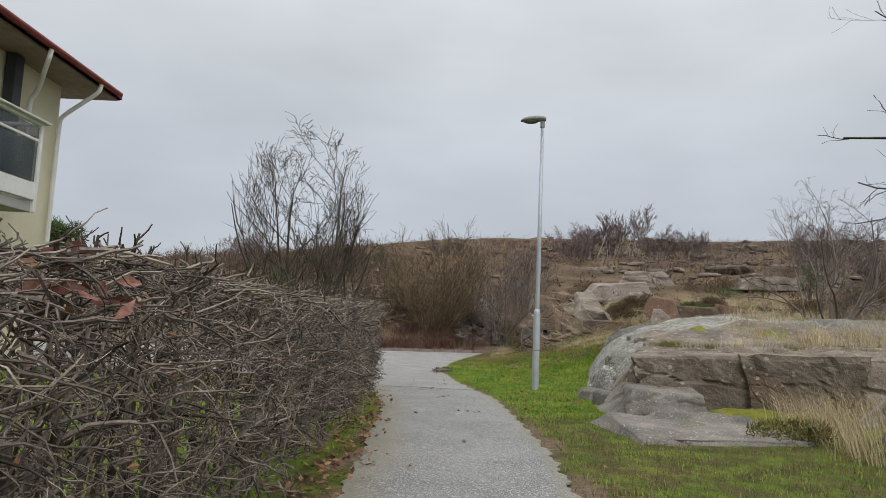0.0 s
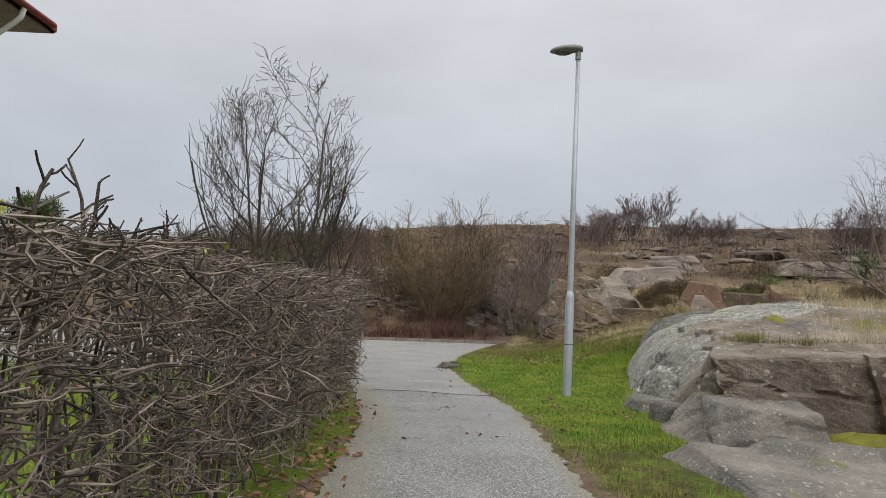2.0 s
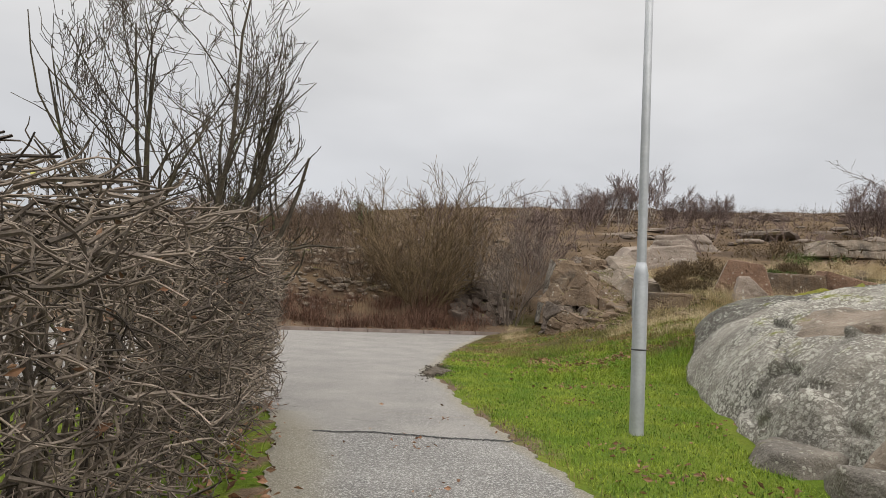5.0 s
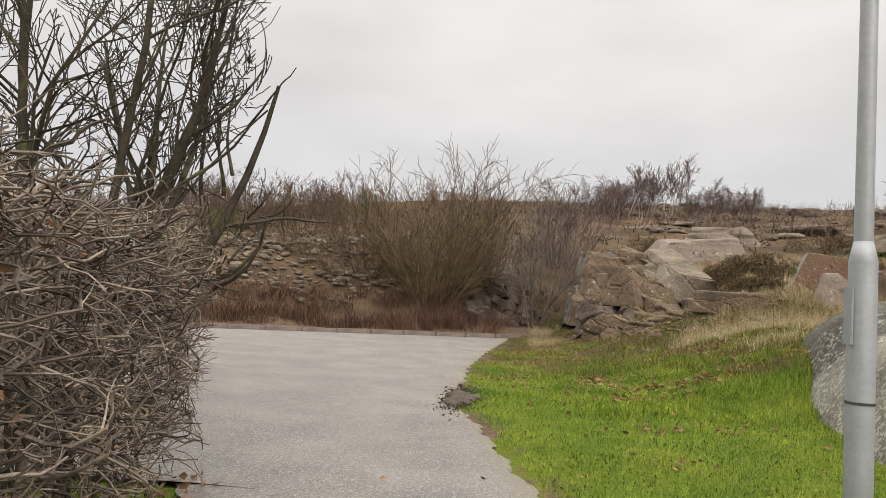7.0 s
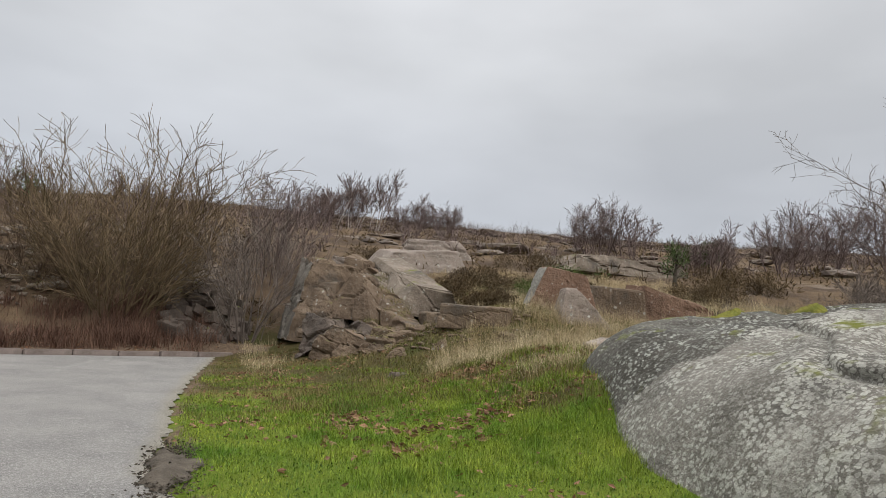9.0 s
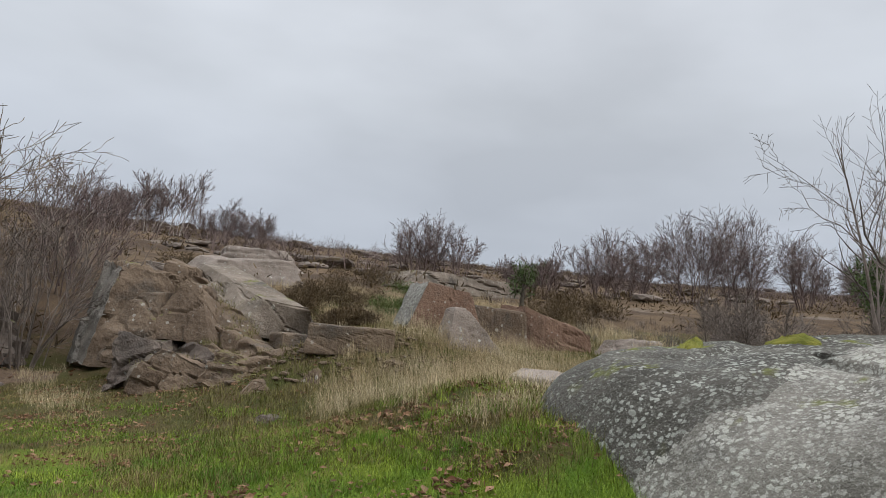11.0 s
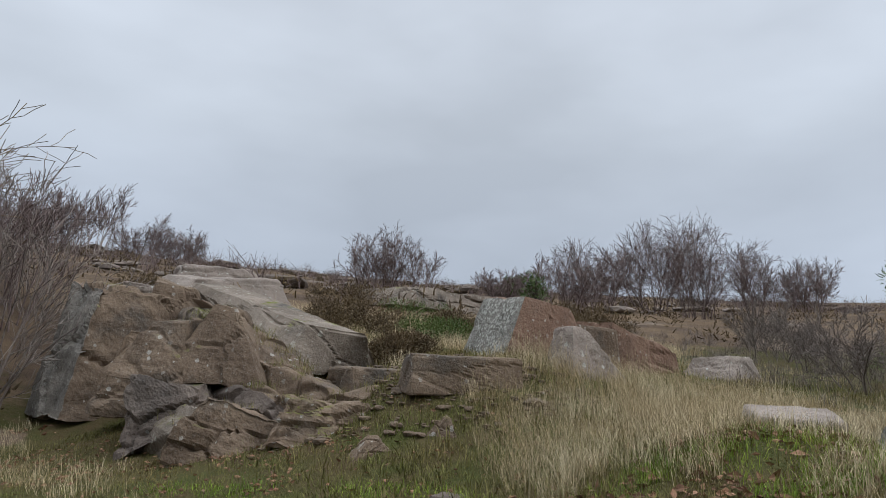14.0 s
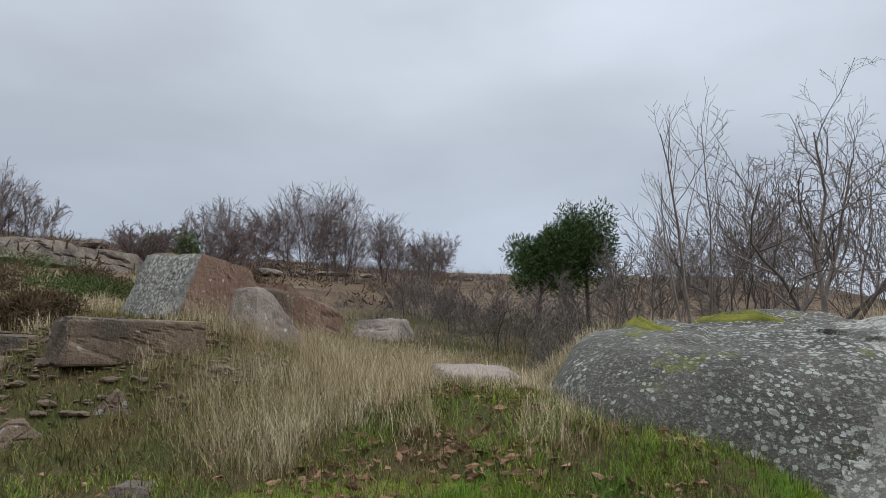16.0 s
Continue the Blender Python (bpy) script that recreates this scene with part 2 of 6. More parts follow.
M_STEEL.node_tree.nodes["Principled BSDF"].inputs["Metallic"].default_value = 0.35
M_HEAD = material("grey_lamp_housing", (0.17, 0.185, 0.18), (0.24, 0.25, 0.24), 6.0, 0.55, 0.1, 30.0, contrast=0.07)
M_LENS = material("lamp_lens", (0.10, 0.10, 0.095), (0.14, 0.14, 0.13), 5.0, 0.2, 0.0)
M_WALL = material("cream_render", (0.60, 0.56, 0.40), (0.66, 0.62, 0.46), 1.5, 0.9, 0.2, 60.0, contrast=0.07)
M_WHITE = material("white_paint", (0.66, 0.66, 0.64), (0.74, 0.74, 0.72), 3.0, 0.6, 0.1, 40.0, contrast=0.07)
M_ROOF = material("red_roof_metal", (0.16, 0.028, 0.022), (0.22, 0.04, 0.03), 3.0, 0.45, 0.1, 30.0, contrast=0.07)
M_SOFFIT = material("brown_soffit", (0.20, 0.155, 0.115), (0.25, 0.20, 0.15), 4.0, 0.8, 0.2, 30.0, contrast=0.07)
M_FRAME = material("dark_window_frame", (0.035, 0.04, 0.042), (0.05, 0.055, 0.06), 4.0, 0.5, 0.1, contrast=0.07)
M_CONCRETE = material("balcony_concrete", (0.33, 0.32, 0.30), (0.42, 0.41, 0.39), 2.0, 0.9, 0.3, 40.0)
M_GLASS = bpy.data.materials.new("balcony_glass")
M_GLASS.use_nodes = True
_b = M_GLASS.node_tree.nodes["Principled BSDF"]
_b.inputs["Base Color"].default_value = (0.03, 0.045, 0.05, 1)
_b.inputs["Roughness"].default_value = 0.06
_b.inputs["Specular IOR Level"].default_value = 0.7
_b.inputs["Alpha"].default_value = 0.5


def ground_material():
    """Lawn, rough meadow and heath, blended by the ground's own zone map."""
    m = bpy.data.materials.new("ground")
    m.use_nodes = True
    n, l = m.node_tree.nodes, m.node_tree.links
    b = n["Principled BSDF"]
    b.inputs["Roughness"].default_value = 0.95
    b.inputs["Specular IOR Level"].default_value = 0.1
    geo = n.new("ShaderNodeNewGeometry")
    zone = n.new("ShaderNodeVertexColor")
    zone.layer_name = "zone"
    sep = n.new("ShaderNodeSeparateColor")
    l.new(zone.outputs["Color"], sep.inputs[0])

    def tex(s, d=4, r=0.6):
        t = n.new("ShaderNodeTexNoise")
        t.inputs["Scale"].default_value, t.inputs["Detail"].default_value, t.inputs["Roughness"].default_value = s, d, r
        l.new(geo.outputs["Position"], t.inputs["Vector"])
        return t.outputs["Fac"]

    def ramp(v, a, c, lo=0.0, hi=1.0):
        r = n.new("ShaderNodeMapRange")
        for k, x in zip(("From Min", "From Max", "To Min", "To Max"), (a, c, lo, hi)):
            r.inputs[k].default_value = x
        l.new(v, r.inputs["Value"])
        return r.outputs[0]

    def mix(f, a, c):
        x = n.new("ShaderNodeMix")
        x.data_type = "RGBA"
        l.new(f, x.inputs["Factor"])
        for key, v in (("A", a), ("B", c)):
            if isinstance(v, tuple):
                x.inputs[key].default_value = (*v, 1)
            else:
                l.new(v, x.inputs[key])
        return x.outputs["Result"]

    def soft(v):
        a = n.new("ShaderNodeMath")
        a.operation = "MULTIPLY_ADD"
        l.new(tex(2.6, 5, 0.7), a.inputs[0])
        a.inputs[1].default_value = 0.9
        a.inputs[2].default_value = -0.45
        s = n.new("ShaderNodeMath")
        s.operation = "ADD"
        l.new(v, s.inputs[0])
        l.new(a.outputs[0], s.inputs[1])
        return ramp(s.outputs[0], 0.4, 0.6)

    lawn = mix(ramp(tex(0.9), 0.35, 0.65), (0.085, 0.14, 0.015), (0.15, 0.18, 0.027))
    rough = mix(ramp(tex(1.7), 0.35, 0.65), (0.060, 0.064, 0.019), (0.09, 0.066, 0.032))
    heath = mix(ramp(tex(0.30, 6, 0.7), 0.42, 0.58), (0.075, 0.052, 0.036), (0.14, 0.098, 0.06))
    heath = mix(ramp(tex(0.16, 7, 0.75), 0.58, 0.66, 0, 0.8), heath, (0.22, 0.185, 0.155))
    dirt = mix(ramp(tex(9), 0.35, 0.65), (0.115, 0.08, 0.055), (0.18, 0.13, 0.09))
    col = mix(soft(sep.outputs[0]), rough, lawn)
    col = mix(soft(sep.outputs[1]), col, heath)
    col = mix(soft(sep.outputs[2]), col, dirt)
    g = n.new("ShaderNodeVectorMath")
    g.operation = "SCALE"
    l.new(col, g.inputs[0])
    l.new(ramp(tex(35, 3, 0.7), 0.25, 0.75, 0.6, 1.35), g.inputs["Scale"])
    l.new(g.outputs[0], b.inputs["Base Color"])
    bp = n.new("ShaderNodeBump")
    bp.inputs["Strength"].default_value, bp.inputs["Distance"].default_value = 0.8, 0.05
    l.new(tex(18, 4, 0.7), bp.inputs["Height"])
    l.new(bp.outputs[0], b.inputs["Normal"])
    return m


M_GROUND = ground_material()


# ---- geometry helpers ----
def smooth(x):
    x = np.clip(x, 0.0, 1.0)
    return x * x * (3 - 2 * x)


def wave(x, y, s, seed=0.0):
    """A cheap smooth undulation in -1..1."""
    return (np.sin(x * s + seed) * np.cos(y * s * 1.13 + seed * 2.1) + 0.6 * np.sin((x + 0.7 * y) * s * 1.9 + seed * 3.3)
            + 0.4 * np.cos((0.6 * x - y) * s * 3.1 + seed)) / 2.0


def mesh_of(name, verts, faces, mat, smooth_shade=False):
    """A mesh from an array of points and one array of equal-sided faces, or a list of such arrays."""
    faces = faces if isinstance(faces, list) else [faces]
    me = bpy.data.meshes.new(name)
    v = np.asarray(verts, dtype=np.float32).reshape(-1, 3)
    me.vertices.add(len(v))
    me.vertices.foreach_set("co", v.ravel())
    loops = np.concatenate([np.asarray(f, dtype=np.int32).ravel() for f in faces])
    sizes = np.concatenate([np.full(len(f), np.asarray(f).shape[1], dtype=np.int32) for f in faces])
    me.loops.add(len(loops))
    me.loops.foreach_set("vertex_index", loops)
    me.polygons.add(len(sizes))
    me.polygons.foreach_set("loop_start", np.concatenate([[0], np.cumsum(sizes)[:-1]]).astype(np.int32))
    me.polygons.foreach_set("loop_total", sizes)
    me.polygons.foreach_set("use_smooth", np.full(len(sizes), smooth_shade))
    me.materials.append(mat)
    me.update(calc_edges=True)
    return me


def put_in(ob, parent):
    ob.parent = parent
    return ob


def part(name, bm, mat, parent, label=""):
    me = bpy.data.meshes.new(name)
    bm.to_mesh(me)
    bm.free()
    me.materials.append(mat)
    ob = new(name, me)
    ob.parent = parent
    if label:
        tagged(ob, label)
    return ob


def box_bm(size, at=(0, 0, 0), bevel=0.0, turn=None):
    bm = bmesh.new()
    bmesh.ops.create_cube(bm, size=1)
    bmesh.ops.scale(bm, vec=size, verts=bm.verts)
    if bevel:
        bmesh.ops.bevel(bm, geom=bm.edges[:], offset=bevel, segments=2, affect="EDGES")
    if turn is not None:
        bmesh.ops.transform(bm, matrix=turn, verts=bm.verts)
    bmesh.ops.translate(bm, vec=at, verts=bm.verts)
    return bm


def tubes(P, R, k=4):
    """Tubes along the paths P (count, points, 3) with radii R (count, points)."""
    N, n, _ = P.shape
    T = np.gradient(P, axis=1)
    T /= np.linalg.norm(T, axis=2, keepdims=True) + 1e-9
    ref = np.where(np.abs(T[:, :1, 2:3]) > 0.8, np.array([1.0, 0, 0]), np.array([0, 0, 1.0]))
    U = np.cross(T, np.broadcast_to(ref, T.shape))
    U /= np.linalg.norm(U, axis=2, keepdims=True) + 1e-9
    V = np.cross(T, U)
    a = np.arange(k) * 2 * np.pi / k
    ring = U[:, :, None] * np.cos(a)[None, None, :, None] + V[:, :, None] * np.sin(a)[None, None, :, None]
    verts = (P[:, :, None] + ring * R[:, :, None, None]).reshape(-1, 3)
    i = np.arange(n - 1)[:, None] * k + np.arange(k)[None]
    j = np.arange(n - 1)[:, None] * k + (np.arange(k)[None] + 1) % k
    q = np.stack([i, j, j + k, i + k], axis=-1).reshape(-1, 4)
    return verts, (q[None] + (np.arange(N) * n * k)[:, None, None]).reshape(-1, 4)


def joined(pieces):
    vs, fs, base = [], [], 0
    for v, f in pieces:
        vs.append(v)
        fs.append(f + base)
        base += len(v)
    return np.concatenate(vs), np.concatenate(fs)


def unit(v):
    return v / (np.linalg.norm(v, axis=-1, keepdims=True) + 1e-9)


def shoots(rng, P, R, count, ratio, angle, thin, up, wiggle, n=5, lo=0.25, tip=0.35):
    """Side branches of the branches P, R."""
    N, m, _ = P.shape
    par = np.repeat(np.arange(N), count)
    f = lo + (1 - lo) * ((np.tile(np.arange(count), N) + rng.random(N * count)) / count)
    s = np.clip(f * (m - 1), 0, m - 1.001)
    i = s.astype(int)
    w = (s - i)[:, None]
    start = P[par, i] * (1 - w) + P[par, i + 1] * w
    r0 = (R[par, i] * (1 - w[:, 0]) + R[par, i + 1] * w[:, 0]) * thin
    tan = unit(P[par, i + 1] - P[par, i])
    side = unit(np.cross(tan, unit(rng.normal(size=tan.shape))))
    a = np.radians(angle) * (0.7 + 0.6 * rng.random(len(par)))[:, None]
    d = unit(tan * np.cos(a) + side * np.sin(a) + np.array([0, 0, up]))
    length = np.linalg.norm(np.diff(P, axis=1), axis=2).sum(1)[par] * ratio * (0.55 + 0.75 * rng.random(len(par))) * (1.15 - 0.55 * f)
    pts = [start]
    for k in range(n - 1):
        d = unit(d + rng.normal(size=d.shape) * wiggle + np.array([0, 0, up * 0.4]))
        pts.append(pts[-1] + d * (length / (n - 1))[:, None])
    Q = np.stack(pts, axis=1)
    return Q, r0[:, None] * np.linspace(1, tip, n)[None]


def stems(rng, count, height, radius, spread, lean=(0, 0), wiggle=0.08, foot=0.15, n=7):
    az = (np.arange(count) + rng.random(count)) * 2 * np.pi / count
    sp = spread * np.sqrt(rng.random(count))
    d = unit(np.stack([np.cos(az) * sp + lean[0], np.sin(az) * sp + lean[1], np.ones(count)], 1))
    p = np.stack([np.cos(az), np.sin(az), np.zeros(count)], 1) * (foot * np.sqrt(rng.random(count)))[:, None]
    pts = [p]
    h = height * (0.72 + 0.36 * rng.random(count)) * (1 - 0.3 * (sp / max(spread, 1e-6)) ** 2) / (n - 1)
    for k in range(n - 1):
        d = unit(d + rng.normal(size=d.shape) * wiggle + np.array([0, 0, 0.03]))
        pts.append(pts[-1] + d * h[:, None])
    P = np.stack(pts, 1)
    P[:, 0, 2] -= 0.15
    return P, np.outer(radius * (0.6 + 0.6 * rng.random(count)), np.linspace(1, 0.22, n))


def bare_plant(name, at, seed, trunk, levels, mats, label, category, group="", k0=6, least=0.0025, dome=None):
    """A leafless tree or shrub: its stems, and its limbs and twigs as a crown. trunk: arguments of stems; levels: arguments of shoots."""
    rng = np.random.default_rng(seed)
    root = tagged(new(name), label, category, group)
    root.location = at


    def rounded(P):
        """Keeps the limbs inside a dome: (reach to the sides, height at which it begins to round off, height of its top)."""
        if dome:
            r = np.hypot(P[:, :, 0], P[:, :, 1])[:, :, None] + 1e-6
            P[:, :, :2] *= dome[0] * np.tanh(r / dome[0]) / r
            over, room = np.maximum(P[:, :, 2] - dome[1], 0), dome[2] - dome[1]
            P[:, :, 2] = np.minimum(P[:, :, 2], dome[1]) + room * np.tanh(over / room)
        return P

    P, R = stems(rng, **trunk)
    P = rounded(P)
    v, f = tubes(P, R, k0)
    put_in(new("trunk", mesh_of("trunk", v, f, mats[0], True)), root)
    crown = []
    for i, lv in enumerate(levels):
        P, R = shoots(rng, P, R, **lv)
        P = rounded(P)
        if len(P) > 9000:
            keep = rng.permutation(len(P))[:9000]
            P, R = P[keep], R[keep]
        crown.append(tubes(P, np.maximum(R, least), 4 if i == 0 else 3))
    if crown:
        v, f = joined(crown)
        put_in(new("crown", mesh_of("crown", v, f, mats[1])), root)
    return root


ICO = {}


def ico(sub):
    if sub not in ICO:
        bm = bmesh.new()
        bmesh.ops.create_icosphere(bm, subdivisions=sub, radius=1)
        bm.verts.ensure_lookup_table()
        ICO[sub] = (np.array([v.co[:] for v in bm.verts]), np.array([[v.index for v in f.verts] for f in bm.faces]))
        bm.free()
    return ICO[sub]


def lumps(p, s, seed):
    x, y, z = p[:, 0] * s, p[:, 1] * s, p[:, 2] * s
    return (np.sin(x + seed) * np.cos(y * 1.2 - seed) + np.sin(y * 1.7 + z * 1.3 + seed * 2) * 0.7 + np.cos(z * 2.1 - x * 1.6 + seed * 3) * 0.6
            + 0.4 * np.sin(x * 3.3 + z * 2.7) * np.cos(y * 3.9 + seed)) / 2.2


def rock_shape(size, seed, planes=9, cuts=(), sub=4, rough=0.03, boxy=0.75):
    """A broken granite block: a rounded box with random and given flats (normal, distance in half sizes) knocked off."""
    rng = np.random.default_rng(seed)
    d, f = ico(sub)
    nn = unit(rng.normal(size=(planes, 3)))
    off = 0.72 + 0.32 * rng.random(planes)
    nb = np.array([[1, 0, 0], [-1, 0, 0], [0, 1, 0], [0, -1, 0], [0, 0, 1], [0, 0, -1]], float)
    nb = unit(nb + rng.normal(size=nb.shape) * (1 - boxy) * 0.35)
    nall = np.concatenate([nn, nb] + ([unit(np.array([c[0] for c in cuts], float))] if cuts else []))
    oall = np.concatenate([off, np.full(6, 0.92)] + ([np.array([c[1] for c in cuts])] if cuts else []))
    dot = d @ nall.T
    r = np.where(dot > 0.02, oall / np.maximum(dot, 0.02), 9.0).min(1)
    r = np.minimum(r, 1.75)
    p = d * r[:, None]
    half = np.array(size) / 2
    p = p * half
    p += d * (lumps(p, 2.2 / max(half), seed) * rough * half.mean())[:, None]
    p += d * (lumps(p, 9.0 / max(half), seed + 5) * rough * 0.35 * half.mean())[:, None]
    return p, f


def rock(name, at, size, seed, mat, label, rz=0, rx=0, ry=0, group="", sharp=True, **kw):
    p, f = rock_shape(size, seed, **kw)
    ob = new(name, mesh_of(name, p, f, mat, not sharp))
    ob.matrix_basis = pose(*at, rx, ry, rz)
    return tagged(ob, label, "rock", group)


def blades(rng, xy, z, length, width, lean=0.5, droop=0.3, wind=(0.0, 0.0)):
    """Grass blades: tapered three-piece strips standing on the points xy."""
    N = len(xy)
    az = rng.random(N) * 2 * np.pi
    d = np.stack([np.cos(az), np.sin(az)], 1)
    ln = length * (0.5 + 0.8 * rng.random(N))
    out = lean * rng.random(N)
    side = np.stack([-d[:, 1], d[:, 0], np.zeros(N)], 1) * (width * (0.6 + 0.7 * rng.random(N)))[:, None] / 2
    base = np.stack([xy[:, 0], xy[:, 1], z - 0.01], 1)
    o3 = np.stack([d[:, 0] * out + wind[0], d[:, 1] * out + wind[1], np.ones(N)], 1)
    mid = base + unit(o3) * (ln * 0.55)[:, None]
    o4 = o3.copy()
    o4[:, :2] *= 2.0
    o4[:, 2] -= droop * rng.random(N)
    top = mid + unit(o4) * (ln * 0.5)[:, None]
    verts = np.stack([base - side, base + side, mid + side * 0.7, mid - side * 0.7, top], 1).reshape(-1, 3)
    b = np.arange(N)[:, None] * 5
    return verts, [np.concatenate([b, b + 1, b + 2, b + 3], 1), np.concatenate([b + 3, b + 2, b + 4], 1)]


def leaf_bits(rng, pos, size, flat=0.6):
    """Small curled leaves: bent quads at the points pos."""
    N = len(pos)
    a = unit(rng.normal(size=(N, 3)) * np.array([1, 1, flat]))
    b = unit(np.cross(a, unit(rng.normal(size=(N, 3)))))
    c = np.cross(a, b)
    s = (size * (0.5 + 0.8 * rng.random(N)))[:, None]
    v = np.stack([pos - a * s, pos + b * s * 0.5 + c * s * 0.2, pos + a * s, pos - b * s * 0.5 + c * s * 0.2], 1).reshape(-1, 3)
    i = np.arange(N)[:, None] * 4
    return v, np.concatenate([np.concatenate([i, i + 1, i + 2], 1), np.concatenate([i, i + 2, i + 3], 1)])


# ---- the lie of the land ----
EDGE_Y = [-30, -8, -2, 0, 2.8, 5.4, 6.9, 9.0, 10.7, 11.6, 12.2, 13.0, 14.2, 16.0, 19.5, 25.0, 60]
EDGE_X = [4.6, 3.0, 2.5, 2.33, 1.88, 1.42, 0.9, 0.25, -0.15, -0.45, -0.62, -0.66, -0.62, -0.72, -0.62, -0.25, 0.0]
LEFT_Y = [-30, -8, -2.3, -0.6, 3.0, 4.1, 7.0, 7.9, 8.6, 60]
LEFT_X = [2.8, 1.18, 0.58, 0.33, -0.25, -0.5, -1.46, -1.95, -14.0, -40]
HILL_Q = [0, 8, 11, 14, 17, 23, 29, 35, 60, 110, 145, 175, 400, 4000]
HILL_Z = [0.02, 0.22, 0.62, 1.35, 1.85, 2.75, 3.8, 4.7, 8.6, 16.5, 21.3, 22.3, 8.0, -30]


def edge_right(y):
    return np.interp(y, EDGE_Y, EDGE_X)


def edge_left(y):
    return np.interp(y, LEFT_Y, LEFT_X)


def kerb_y(x):
    return 25.4 + 0.55 * np.minimum(x, 0.0)


def height(x, y):
    x, y = np.asarray(x, float), np.asarray(y, float)
    q = np.sqrt(np.maximum(y - 6, 0) ** 2 + (0.75 * np.maximum(x - 1, 0)) ** 2)
    hill = np.interp(q, HILL_Q, HILL_Z) * (1 - 0.33 * smooth(-x / 70.0))
    hill = hill * smooth((y + 14) / 16.0)
    plateau = np.interp(y, [4, 9, 12], [1.2, 1.3, 1.55]) * smooth((x - 4.6) / 2.2) * smooth((y - 4.0) / 3.0) * (1 - smooth((y - 14.2) / 2.2))
    s = x - edge_right(y)
    verge = np.where(s > 0, 0.01 + 0.11 * smooth(s / 9.0), 0)
    hill = np.maximum(np.maximum(hill, plateau), verge)
    out = np.maximum(s, (y - kerb_y(x)) * 0.87)
    bank = np.where(y > kerb_y(x) - 0.2, 0.10 * smooth((y - kerb_y(x)) / 0.5), 0)
    mound = 0.72 * np.exp(-((x - 4.8) ** 2 / 5.0 + (y - 15.5) ** 2 / np.where(y > 15.5, 3.0, 6.5)))
    mound = mound + 0.26 * np.exp(-((x - 4.2) / 1.0) ** 2 - ((y - 13.5) / 0.9) ** 2)
    apron = 0.48 * np.exp(-((x - 5.5) / 2.1) ** 2 - ((y - 19.9) / 1.8) ** 2)
    z = hill * smooth(out / 8.0) + (mound + apron) * smooth(out / 1.5) + bank
    far = smooth((q - 26) / 20.0)
    z = z + far * (wave(x, y, 0.16, 1.0) * 0.55 + wave(x, y, 0.43, 2.0) * 0.3) + smooth((q - 9) / 8.0) * wave(x, y, 1.1, 4.0) * 0.07
    return np.where(out < 0, 0.0, z)


def terrain():
    u = np.linspace(-1, 1, 420)
    gx = 55 * u + 2900 * np.sign(u) * np.abs(u) ** 9 + 2
    gy = 62 * u + 2900 * np.sign(u) * np.abs(u) ** 9 + 14
    X, Y = np.meshgrid(gx, gy)
    Z = height(X, Y) - 0.012
    inside = (X < edge_right(Y)) & (X > edge_left(Y)) & (Y < kerb_y(X))
    Z = np.where(inside, Z - 0.03, Z)
    n = len(u)
    i = (np.arange(n - 1)[:, None] * n + np.arange(n - 1)[None]).ravel()
    me = mesh_of("ground", np.stack([X, Y, Z], -1).reshape(-1, 3), np.stack([i, i + 1, i + n + 1, i + n], 1), M_GROUND, True)
    q = np.sqrt(np.maximum(Y - 6, 0) ** 2 + (0.75 * np.maximum(X - 1, 0)) ** 2)
    s = X - edge_right(Y)
    lawn = 1 - smooth((q - 9.8 + 0.8 * wave(X, Y, 0.9, 2.0)) / 3.2)
    lawn = lawn * (1 - 0.75 * smooth((Y - 12.4) / 1.6) * smooth((X - 2.5) / 0.9))
    lawn = np.where((Y > kerb_y(X)) & (X < 0.5), 0, lawn)
    lawn = lawn * (1 - 0.55 * smooth((6.0 - Y) / 3.0) * (X > 0))
    lawn = lawn * (1 - smooth((X - 4.4) / 0.8) * smooth((Y - 3.0) / 1.5))
    heath = np.maximum(np.maximum(smooth((q - 18) / 9.0), 0.42 * smooth((q - 12.6) / 1.5) * (X < 6.5) * smooth((X - 1.2) / 1.0)), (Y > kerb_y(X) + 0.3) * smooth((1.0 - X) / 1.5))
    dirt = np.exp(-((Y - kerb_y(X) - 0.9) / 0.9) ** 2) * (X < 1.2) + 0.9 * np.exp(-((s - 0.12) / 0.24) ** 2) * (Y < 25) * (0.75 + 0.5 * wave(X, Y, 2.2, 8.0))
    dirt = np.maximum(dirt, 0.8 * np.exp(-((X - edge_left(Y) + 0.08) / 0.13) ** 2) * (Y < 7.5))
    col = me.color_attributes.new("zone", "FLOAT_COLOR", "POINT")
    col.data.foreach_set("color", np.stack([lawn, heath, np.clip(dirt, 0, 1), np.ones_like(X)], -1).astype(np.float32).ravel())
    return tagged(new("ground", me), "grassy ground rising to a heather and granite hill", "ground", kind="structure")


